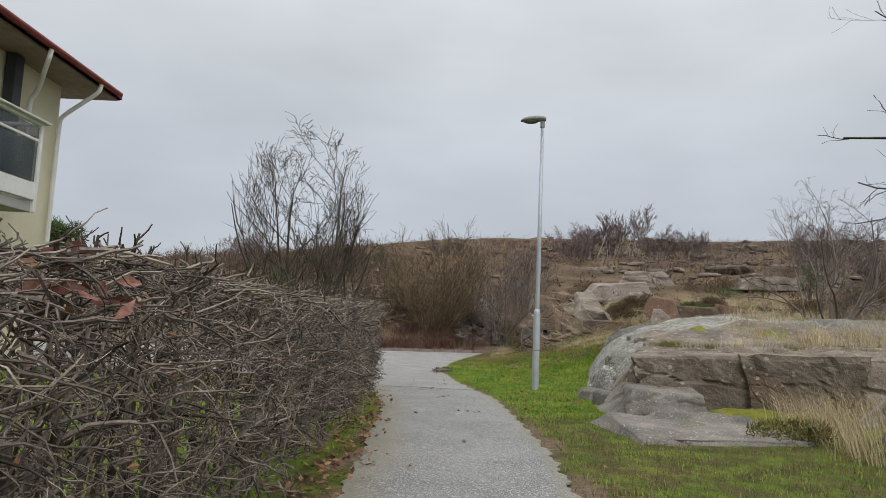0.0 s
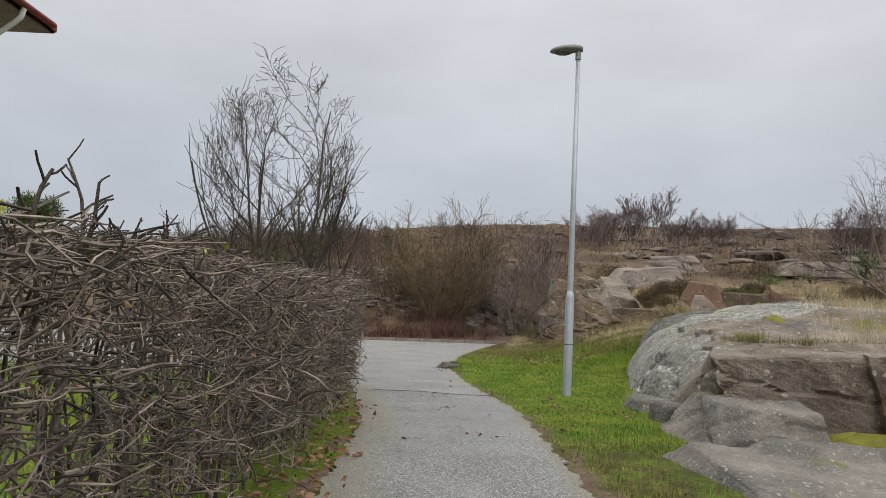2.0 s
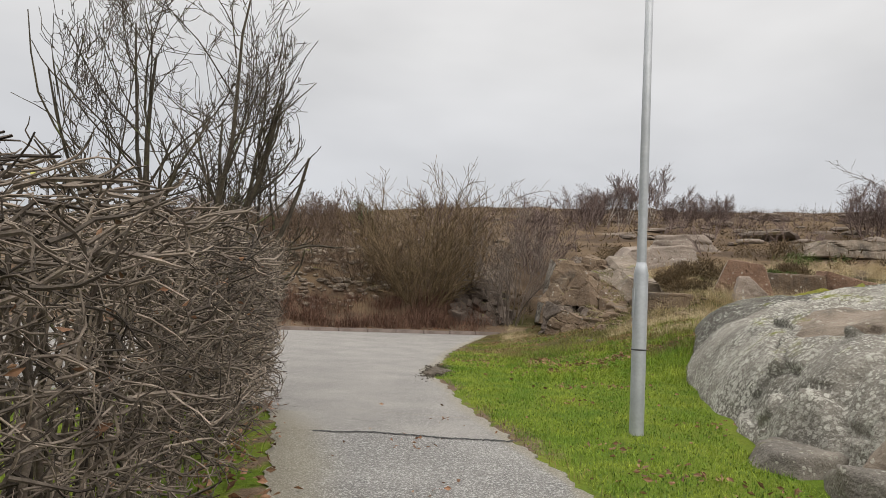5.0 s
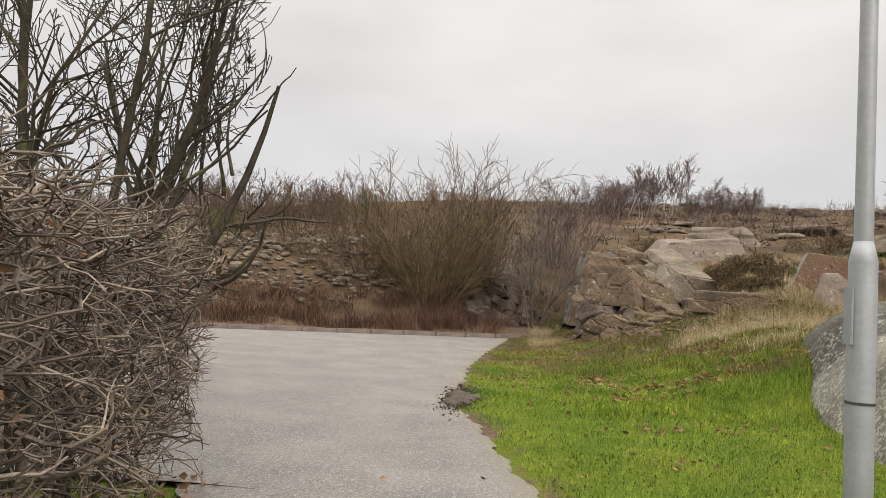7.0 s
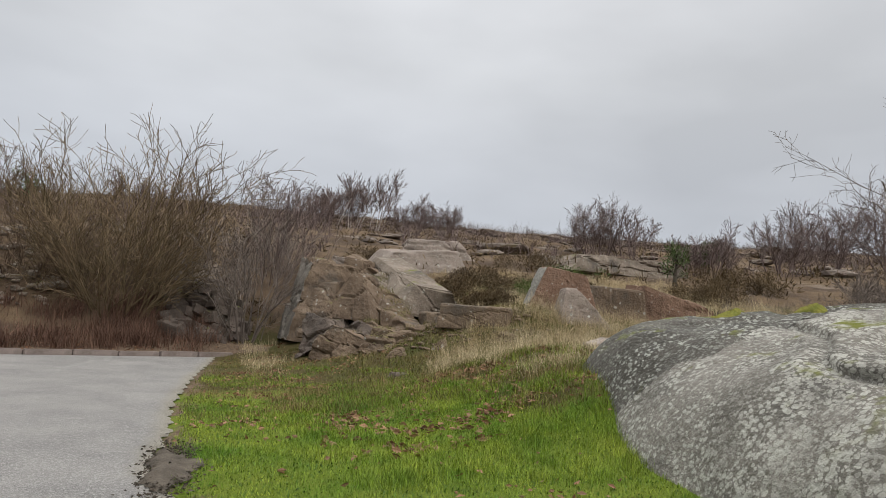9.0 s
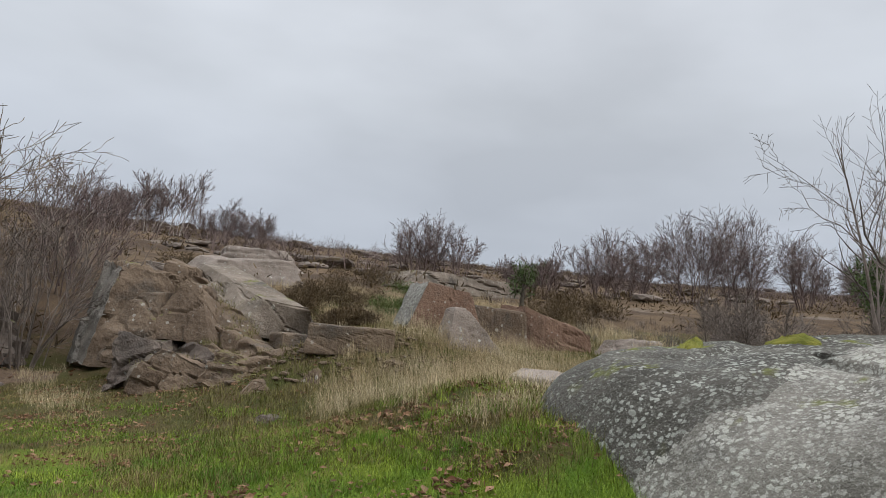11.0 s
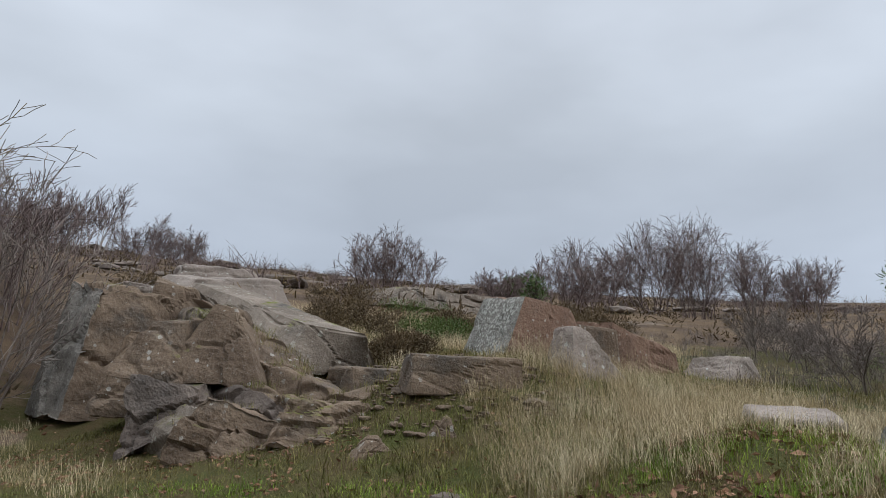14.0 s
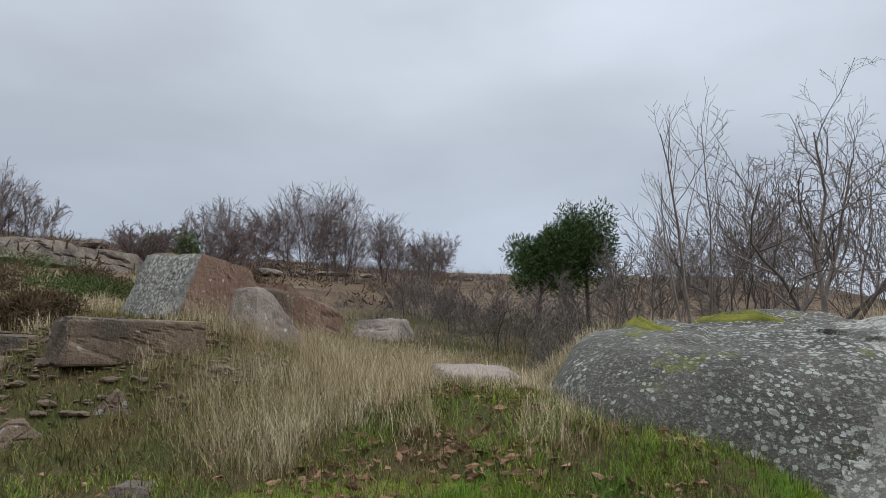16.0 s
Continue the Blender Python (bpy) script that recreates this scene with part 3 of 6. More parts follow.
def asphalt():
    """The path and the parking place, one sheet lying 1 cm proud of the ground, with crumbling edges."""
    ys = np.concatenate([np.linspace(-30, -9, 30), np.linspace(-8.9, 28, 620)])
    rows = []
    for i, y in enumerate(ys):
        jit = 0.03 * math.sin(y * 9) + 0.02 * math.sin(y * 23 + 1) + 0.012 * math.sin(y * 61)
        r = float(edge_right(y)) + jit
        le = float(edge_left(y)) - 0.8 * jit
        if y > 7.9:
            le = -46.0
        rows.append((le, r, y))
    verts, faces = [], []
    cols = 34
    for le, r, y in rows:
        for c in range(cols + 1):
            t = c / cols
            x = r + (le - r) * t ** 2.2
            yy = min(y, float(kerb_y(x)) - 0.02)
            verts.append((x, yy, 0.006 - (0.02 if c in (0,) or (c == cols and y < 7.9) else 0)))
    for i in range(len(rows) - 1):
        for c in range(cols):
            a = i * (cols + 1) + c
            faces.append((a, a + cols + 1, a + cols + 2, a + 1))
    f = np.array(faces)
    v = np.array(verts)
    span = np.abs(v[f[:, 0], 1] - v[f[:, 1], 1]) + np.abs(v[f[:, 3], 1] - v[f[:, 2], 1])
    f = f[span > 1e-4]
    me = mesh_of("road", v, f, M_ASPHALT, True)
    me.materials.append(M_ASPHALT_SMOOTH)
    band = v[:, 0] - edge_left(np.minimum(v[:, 1], 7.6))
    moss = (1 - smooth((band - 0.15 + 0.12 * wave(v[:, 0], v[:, 1], 1.4, 3.0)) / 0.5)) * (v[:, 1] < 7.6)
    edge = 0.8 * (1 - smooth((edge_right(v[:, 1]) - v[:, 0] - 0.04) / (0.16 + 0.1 * wave(v[:, 0], v[:, 1], 1.9, 5.0))))
    film = np.clip(np.maximum(0.55 * moss, edge * 0.6), 0, 1)
    me.color_attributes.new("film", "FLOAT_COLOR", "POINT").data.foreach_set("color", np.repeat(film, 4).astype(np.float32))
    mid = v[f].mean(1)
    me.polygons.foreach_set("material_index", (mid[:, 1] > 6.75 + 0.05 * mid[:, 0]).astype(np.int32))
    return tagged(new("road", me), "worn grey asphalt footpath opening into a parking place", "road", kind="structure")


terrain()
asphalt()


# ---- path details ----
def strip(name, pts, width, z, mat, label, category, kind="", seed=0):
    rng = np.random.default_rng(seed)
    pts = np.array(pts, float)
    t = np.linspace(0, len(pts) - 1, 60)
    x = np.interp(t, np.arange(len(pts)), pts[:, 0])
    y = np.interp(t, np.arange(len(pts)), pts[:, 1])
    d = unit(np.stack([np.gradient(x), np.gradient(y)], 1))
    nrm = np.stack([-d[:, 1], d[:, 0]], 1)
    w = width * (0.6 + 0.8 * rng.random((60, 2))) / 2
    off = (rng.random(60) - 0.5)[:, None] * width * 1.2
    a = np.stack([x, y], 1) + nrm * (w[:, :1] + off)
    b = np.stack([x, y], 1) - nrm * (w[:, 1:] - off)
    v = np.concatenate([np.column_stack([a, np.full(60, z)]), np.column_stack([b, np.full(60, z)])])
    i = np.arange(59)
    me = mesh_of(name, v, np.stack([i, i + 1, i + 61, i + 60], 1), mat)
    return tagged(new(name, me), label, category, kind=kind)


strip("asphalt_joint", [(-0.95, 6.6), (-0.3, 6.75), (0.4, 6.72), (0.95, 6.8)], 0.05, 0.011, M_CRACK, "dark damp joint across the asphalt path", "crack", "structure", 1)
strip("parking_line", [(-4.9, 18.2), (-4.85, 22.3)], 0.10, 0.011, M_LINE, "worn pale parking bay line on the asphalt", "road marking", "structure", 2)
strip("parking_line", [(-2.9, 20.3), (-2.45, 23.8)], 0.10, 0.011, M_LINE, "worn pale parking bay line on the asphalt", "road marking", "structure", 3)
strip("parking_line", [(-7.4, 16.9), (-7.3, 20.8)], 0.10, 0.011, M_LINE, "worn pale parking bay line on the asphalt", "road marking", "structure", 4)
strip("fallen_twig", [(-0.75, 7.32), (-0.55, 7.25), (-0.4, 7.33)], 0.012, 0.014, M_CRACK, "dark broken twig lying on the asphalt", "twig", "", 5)


def grit_patch():
    rng = np.random.default_rng(12)
    th = np.linspace(0, 2 * np.pi, 64, endpoint=False)
    r = 1 + 0.18 * np.sin(th * 3 + 1) + 0.12 * np.sin(th * 7) + 0.08 * rng.normal(size=64)
    rings = [np.column_stack([-0.5 + 0.20 * k * r * np.cos(th), 12.4 + 0.7 * k * r * np.sin(th), np.full(64, 0.012 + 0.035 * (1 - k * k))]) for k in (1, 0.75, 0.5, 0.25, 0.05)]
    v = np.concatenate(rings)
    i = np.arange(64)
    f = np.concatenate([np.stack([k * 64 + i, k * 64 + (i + 1) % 64, (k + 1) * 64 + (i + 1) % 64, (k + 1) * 64 + i], 1) for k in range(4)])
    return tagged(new("grit_patch", mesh_of("grit_patch", v, f, M_GRIT, True)), "dark patch of crumbled asphalt and leaf dirt", "dirt", kind="structure")


grit_patch()


def crumbs():
    rng = np.random.default_rng(13)
    n = 1500
    p = np.stack([-0.5 + rng.normal(size=n) * 0.10, 12.4 + rng.normal(size=n) * 0.5, np.full(n, 0.02)], 1)
    v, f = leaf_bits(rng, p, 0.02, 0.3)
    tagged(new("asphalt_crumbs", mesh_of("asphalt_crumbs", v, f, M_GRIT)), "dark crumbs of asphalt and leaf dirt", "dirt", kind="stuff")


crumbs()


def kerb():
    """Granite kerb stones along the far side of the parking place."""
    root = tagged(new("kerb"), "low row of worn granite kerb stones", "kerb", kind="structure")
    bm = box_bm((0.97, 0.16, 0.22), bevel=0.018)
    me = bpy.data.meshes.new("kerb_stone")
    bm.to_mesh(me)
    bm.free()
    me.materials.append(M_KERB)
    rng = random.Random(5)
    a = math.atan(0.55)
    for i in range(34):
        x = 0.2 - i * 1.0 * math.cos(a)
        ob = new("kerb_stone", me)
        ob.parent = root
        ob.matrix_basis = pose(x - 0.5 * math.cos(a), float(kerb_y(x - 0.5 * math.cos(a))) + 0.08, 0.015 + rng.uniform(-0.01, 0.01), 0, rng.uniform(-1, 1), math.degrees(a) + rng.uniform(-1, 1))


kerb()


# ---- street lamp ----
def street_lamp(x, y):
    root = tagged(new("street_lamp"), "tall galvanised steel street lamp standing on the lawn", "street lamp")
    root.location = (x, y, float(height(x, y)))

    def turned(name, profile, mat, label=""):
        bm = bmesh.new()
        rings = []
        for r, z in profile:
            rings.append([bm.verts.new((r * math.cos(k * math.pi / 12), r * math.sin(k * math.pi / 12), z)) for k in range(24)])
        for a, b in zip(rings, rings[1:]):
            for k in range(24):
                bm.faces.new((a[k], a[(k + 1) % 24], b[(k + 1) % 24], b[k])).smooth = True
        bm.faces.new(rings[-1])
        return part(name, bm, mat, root, label)

    turned("base_tube", [(0.075, -0.3), (0.075, 1.66), (0.068, 1.70), (0.05, 1.78)], M_STEEL, "thick lower steel tube")
    turned("pole", [(0.05, 1.70), (0.047, 3.2), (0.036, 6.0)], M_STEEL, "slim tapered steel tube")
    turned("band", [(0.078, 0.86), (0.078, 0.875)], M_CRACK, "thin dark strap")
    part("hatch", box_bm((0.012, 0.10, 0.32), (-0.072, 0, 1.35), 0.004), M_STEEL, root, "service hatch cover")
    bm = bmesh.new()
    secs = [(-0.50, 0.05, 0.02, 6.08), (-0.44, 0.11, 0.055, 6.09), (-0.28, 0.14, 0.085, 6.11), (-0.08, 0.13, 0.085, 6.12), (0.03, 0.10, 0.07, 6.12), (0.08, 0.07, 0.055, 6.11)]
    rings = []
    for u, w, h, z in secs:
        rings.append([bm.verts.new((u, w * math.cos(k * math.pi / 8), z + h * (math.sin(k * math.pi / 8) if k <= 8 else 0.55 * math.sin(k * math.pi / 8)))) for k in range(16)])
    for a, b in zip(rings, rings[1:]):
        for k in range(16):
            bm.faces.new((a[k], b[k], b[(k + 1) % 16], a[(k + 1) % 16])).smooth = True
    bm.faces.new(rings[0])
    bm.faces.new(rings[-1][::-1])
    head = part("lamp_head", bm, M_HEAD, root, "grey flat oval lamp housing")
    bm = bmesh.new()
    bmesh.ops.create_uvsphere(bm, u_segments=20, v_segments=10, radius=1)
    bmesh.ops.scale(bm, vec=(0.17, 0.11, 0.05), verts=bm.verts)
    bmesh.ops.translate(bm, vec=(-0.27, 0, 6.07), verts=bm.verts)
    ob = part("lens", bm, M_LENS, head, "dark glass lens")
    turned("collar", [(0.05, 5.93), (0.05, 6.07), (0.04, 6.09)], M_HEAD)
    return root


street_lamp(2.185, 7.66)


# ---- hedge ----
def hedge():
    rng = np.random.default_rng(21)
    root = tagged(new("hedge"), "tall clipped leafless hedge of tangled grey twigs", "hedge")
    y0, y1 = -11.0, 7.6

    def face(y):
        return 0.2 + np.interp(y, [-11, -8, -2.3, -0.6, 3.0, 4.1, 7.0, 7.9], [0.9, 0.72, 0.12, -0.08, -0.62, -0.88, -1.80, -2.2])

    depth = 1.25
    # upright stems
    n = 460
    y = y0 + (y1 - y0) * rng.random(n)
    x = face(y) - 0.25 - (depth - 0.4) * rng.random(n)
    h = 1.38 + 0.22 * rng.random(n)
    t = np.linspace(0, 1, 7)
    P = np.stack([x[:, None] + 0.05 * rng.normal(size=(n, 7)).cumsum(1) * t, y[:, None] + 0.05 * rng.normal(size=(n, 7)).cumsum(1) * t, t * h[:, None] - 0.05], -1)
    R = np.outer(0.010 + 0.009 * rng.random(n), np.linspace(1, 0.45, 7))
    v, f = tubes(P, R, 5)
    ob = put_in(new("stem_mass", mesh_of("stem_mass", v, f, M_HEDGE, True)), root)
    tagged(ob, kind="stuff")

    # twigs that fork out to the clipped face, the top and the end
    def twigs(n, start, direction, length, radius, wig, k=3, pts=6):
        d = unit(direction)
        step = (length / (pts - 1))[:, None]
        p = [start]
        for _ in range(pts - 1):
            d = unit(d + rng.normal(size=d.shape) * wig)
            p.append(p[-1] + d * step)
        return np.stack(p, 1), np.outer(radius, np.linspace(1, 0.45, pts))

    def batch(n, lo_x, hi_x, zlo, zhi, dirs, ln, rad, wig):
        yy = y0 + (y1 - y0) * rng.random(n)
        s = np.stack([face(yy) - lo_x - (hi_x - lo_x) * rng.random(n), yy, zlo + (zhi - zlo) * rng.random(n)], 1)
        d = rng.normal(size=(n, 3)) * dirs[1] + np.array(dirs[0])
        return twigs(n, s, d, ln * (0.5 + rng.random(n)), rad * (0.6 + 0.8 * rng.random(n)), wig)

    along = (0.42, 0.55, 0.10)
    sets = [batch(2500, 0.0, 0.5, 0.45, 1.6, (along, (0.4, 0.5, 0.3)), 0.36, 0.0066, 0.26),
            batch(700, 0.35, 1.25, 0.6, 1.55, ((-0.1, 0.3, 0.2), (0.6, 0.9, 0.45)), 0.5, 0.009, 0.3),
            batch(1300, 0.0, 1.2, 1.34, 1.66, ((0.25, 0.5, 0.25), (0.45, 0.6, 0.3)), 0.34, 0.0068, 0.3),
            batch(3400, -0.03, 0.25, 0.36, 1.6, (along, (0.45, 0.55, 0.38)), 0.22, 0.0044, 0.32),
            batch(260, 0.05, 0.6, 0.15, 0.5, ((0.4, 0.5, 0.3), (0.5, 0.6, 0.3)), 0.4, 0.007, 0.3),
            batch(420, 0.1, 1.15, 1.56, 1.70, ((0.1, 0.3, 1.0), (0.5, 0.5, 0.25)), 0.19, 0.0085, 0.25)]
    ne = 900
    s = np.stack([face(np.full(ne, 7.4)) - 1.3 * rng.random(ne), 7.3 + 0.3 * rng.random(ne), 0.25 + 1.4 * rng.random(ne)], 1)
    sets.append(twigs(ne, s, rng.normal(size=(ne, 3)) * [0.6, 0.4, 0.4] + [0.3, 0.9, 0.1], 0.35 * (0.5 + rng.random(ne)), 0.005 * (0.6 + 0.8 * rng.random(ne)), 0.25))
    nt = 90
    s = np.stack([np.zeros(nt), -7.0 + 9.8 * rng.random(nt), 1.32 + 0.15 * rng.random(nt)], 1)
    s[:, 0] = face(s[:, 1]) - 0.1 - 0.9 * rng.random(nt)
    T, TR = twigs(nt, s, rng.normal(size=(nt, 3)) * [0.35, 0.35, 0.1] + [0.05, 0.1, 1.0], 0.26 + 0.2 * rng.random(nt), 0.009 + 0.004 * rng.random(nt), 0.2)
    F, FR = shoots(rng, T, TR, 4, 0.38, 50, 0.8, 0.12, 0.2, n=4, lo=0.45, tip=0.7)
    cv, cf = joined([tubes(T, TR, 5), tubes(F, FR, 5)])
    tagged(put_in(new("cut_stem_mass", mesh_of("cut_stem_mass", cv, cf, M_BARK, True)), root), "dark clipped stems standing above the hedge", kind="stuff")
    pieces = []
    for P, R in sets:
        cap = 1.52 + 0.24 * np.clip(P[:, :, 1] / 7.0, 0, 1)
        P[:, :, 0] = np.minimum(P[:, :, 0], face(P[:, :, 1]) + 0.16 + 0.07 * np.sin(P[:, :, 1] * 5 + P[:, :, 2] * 7))
        P[:, :, 2] = np.where(P[:, :, 2] > cap, cap + (P[:, :, 2] - cap) * 0.4, P[:, :, 2])
        pieces.append(tubes(P, R, 4))
        Q, S = shoots(rng, P, R, 2, 0.42, 48, 0.8, 0.02, 0.3, n=4, lo=0.3, tip=0.5)
        Q[:, :, 0] = np.minimum(Q[:, :, 0], face(Q[:, :, 1]) + 0.26)
        cap = 1.55 + 0.24 * np.clip(Q[:, :, 1] / 7.0, 0, 1)
        Q[:, :, 2] = np.where(Q[:, :, 2] > cap, cap + (Q[:, :, 2] - cap) * 0.45, Q[:, :, 2])
        pieces.append(tubes(Q, S, 3))
    v, f = joined(pieces)
    tagged(put_in(new("twig_mass", mesh_of("twig_mass", v, f, M_HEDGE)), root), kind="stuff")
    # last leaves caught in the twigs
    n = 900
    yy = y0 + (y1 - y0) * rng.random(n)
    pos = np.stack([face(yy) - 0.9 * rng.random(n) ** 1.5 + 0.05, yy, 0.35 + 1.2 * rng.random(n) ** 0.6], 1)
    v, f = leaf_bits(rng, pos, 0.024)
    tagged(put_in(new("dead_leaves", mesh_of("dead_leaves", v, f, M_DEAD_LEAF)), root), "curled brown leaves", kind="stuff")
    n = 26
    pos = np.array([0.62, -5.9, 1.43]) + rng.normal(size=(n, 3)) * [0.09, 0.12, 0.05]
    v, f = leaf_bits(rng, pos, 0.05)
    tagged(put_in(new("red_leaves", mesh_of("red_leaves", v, f, M_RED_LEAF)), root), "withered dark red leaves caught in the top", kind="stuff")
    n = 70
    yy = y0 + (y1 - y0) * rng.random(n)
    pos = np.stack([face(yy) - 0.8 * rng.random(n), yy, 1.48 + 0.14 * rng.random(n)], 1)
    v, f = leaf_bits(rng, pos, 0.03)
    tagged(put_in(new("yellow_leaves", mesh_of("yellow_leaves", v, f, M_YELLOW_LEAF)), root), "last yellow-green leaves", kind="stuff")


hedge()


# ---- rocks ----
def fracture(q, seed, count, lo, hi, scale=(1.0, 1.0, 1.0), lean=0.0):
    """Splits a rock surface into plates: each point's plate offset in -0.5..0.5, how deep it lies in a joint, 0..1, and the number of its plate."""
    rng = np.random.default_rng(seed)
    c = np.array(lo) + (np.array(hi) - np.array(lo)) * rng.random((count, 3))
    k = np.array(scale)
    near, next_to = np.zeros(len(q), int), np.zeros(len(q), int)
    first, second = np.full(len(q), 1e9), np.full(len(q), 1e9)
    for i in range(count):
        d = np.linalg.norm((q - c[i]) * k, axis=1)
        won, placed = d < first, d < second
        next_to = np.where(won, near, np.where(placed, i, next_to))
        second = np.where(won, first, np.where(placed, d, second))
        near, first = np.where(won, i, near), np.minimum(first, d)
    tilt, offset = rng.normal(size=(count, 3)) * lean, rng.random(count) - 0.5
    own, other = (offset[p] + ((q - c[p]) * tilt[p]).sum(1) for p in (near, next_to))
    blend = 0.5 + 0.5 * np.clip((second - first) / 0.06, 0, 1)
    return blend * own + (1 - blend) * other, np.clip(1 - (second - first) / 0.09, 0, 1), near


def broken_rock():
    """The broken rock face above the lawn: a tall wall of plates, stepping down to shelves that run out in the grass."""
    nu, nv = 340, 150
    U, V = np.meshgrid(np.linspace(0, 1, nu), np.linspace(0, 1, nv))
    us = [0, 0.14, 0.34, 0.52, 0.68, 0.84, 1.0]
    fx, fy = np.interp(U, us, [3.0, 3.2, 2.9, 1.95, 1.85, 2.5, 3.9]), np.interp(U, us, [28.4, 27.4, 25.3, 22.9, 21.0, 19.9, 19.1])
    bx, by = np.interp(U, us, [4.2, 4.3, 4.5, 4.3, 4.3, 4.5, 5.2]), np.interp(U, us, [29.6, 28.4, 26.4, 24.2, 22.7, 21.5, 20.4])
    top = np.interp(U, us, [2.8, 2.9, 2.7, 2.1, 1.6, 1.3, 1.1])
    foot, top = height(fx, fy) - 0.05, np.maximum(top, height(bx, by) + 0.06)
    X, Y = fx + (bx - fx) * V, fy + (by - fy) * V
    rise = np.clip(V / np.interp(U, us, [0.3, 0.3, 0.36, 0.5, 0.75, 0.9, 0.9]), 0, 1)
    shelf = np.floor(rise * 4) / 4 + 0.25 * smooth((rise * 4 % 1.0) * 2.4)
    Z = foot - 0.12 + (top - foot + 0.12) * (0.45 * rise + 0.55 * shelf) - 0.3 * smooth((V - 0.9) / 0.1)
    Z = Z - 0.28 * smooth((U - 0.68) / 0.2)
    q = np.stack([X, Y, Z], -1).reshape(-1, 3)
    w = q + 0.05 * np.stack([lumps(q, 2.6, 1), lumps(q, 2.6, 5), lumps(q, 2.6, 9)], 1)
    jut, joint, big = fracture(w, 61, 90, (1.4, 18.6, 0.3), (5.4, 29.8, 3.0), (1.0, 0.9, 1.0), 0.45)
    jut2, joint2, _ = fracture(w, 62, 620, (1.4, 18.6, 0.3), (5.4, 29.8, 3.0), (0.8, 0.8, 2.0), 0.8)
    out = unit(np.array([[-0.55, -0.6, 0.55]]))
    q = q + out * (0.38 * np.clip(jut, -0.9, 0.9) - 0.13 * joint + 0.15 * np.clip(jut2, -0.8, 0.8) - 0.06 * joint2 + 0.02 * lumps(q, 9.0, 4))[:, None]
    i = (np.arange(nv - 1)[:, None] * nu + np.arange(nu - 1)[None]).ravel()
    me = mesh_of("broken_rock", q, np.stack([i, i + 1, i + nu + 1, i + nu], 1), M_BROWN_ROCK, False)
    for m in (M_DARK_ROCK, M_OUTCROP):
        me.materials.append(m)
    kind = np.array([0, 0, 2, 0, 0, 0, 2])[big % 7]
    kind = np.where((U.ravel() > 0.5) & (V.ravel() < 0.45) & (kind != 2), 1, kind)
    me.polygons.foreach_set("material_index", kind[i].astype(np.int32))
    # grass and soil lodged on the shelves
    rng = np.random.default_rng(63)
    flatter = np.abs(np.gradient(q[:, 2].reshape(nv, nu), axis=0)).ravel() < 0.014
    spots = q[flatter & (U.ravel() > 0.42) & (V.ravel() > 0.1) & (wave(q[:, 0], q[:, 1], 2.1, 3.0) > -0.35)]
    spots = spots[rng.integers(len(spots), size=420)]
    p = spots[rng.integers(420, size=9000)] + rng.normal(size=(9000, 3)) * [0.09, 0.09, 0.0]
    bv, bf = blades(rng, p[:, :2], p[:, 2] - 0.02, 0.13, 0.006, 1.1, 0.4)
    tagged(new("shelf_grass", mesh_of("shelf_grass", bv, bf, M_OLIVE)), "olive grass tufts on the shelves of the broken rock", "grass", kind="stuff")
    return tagged(new("broken_rock", me), "broken face of brown and grey granite plates above the lawn", "rock")


broken_rock()


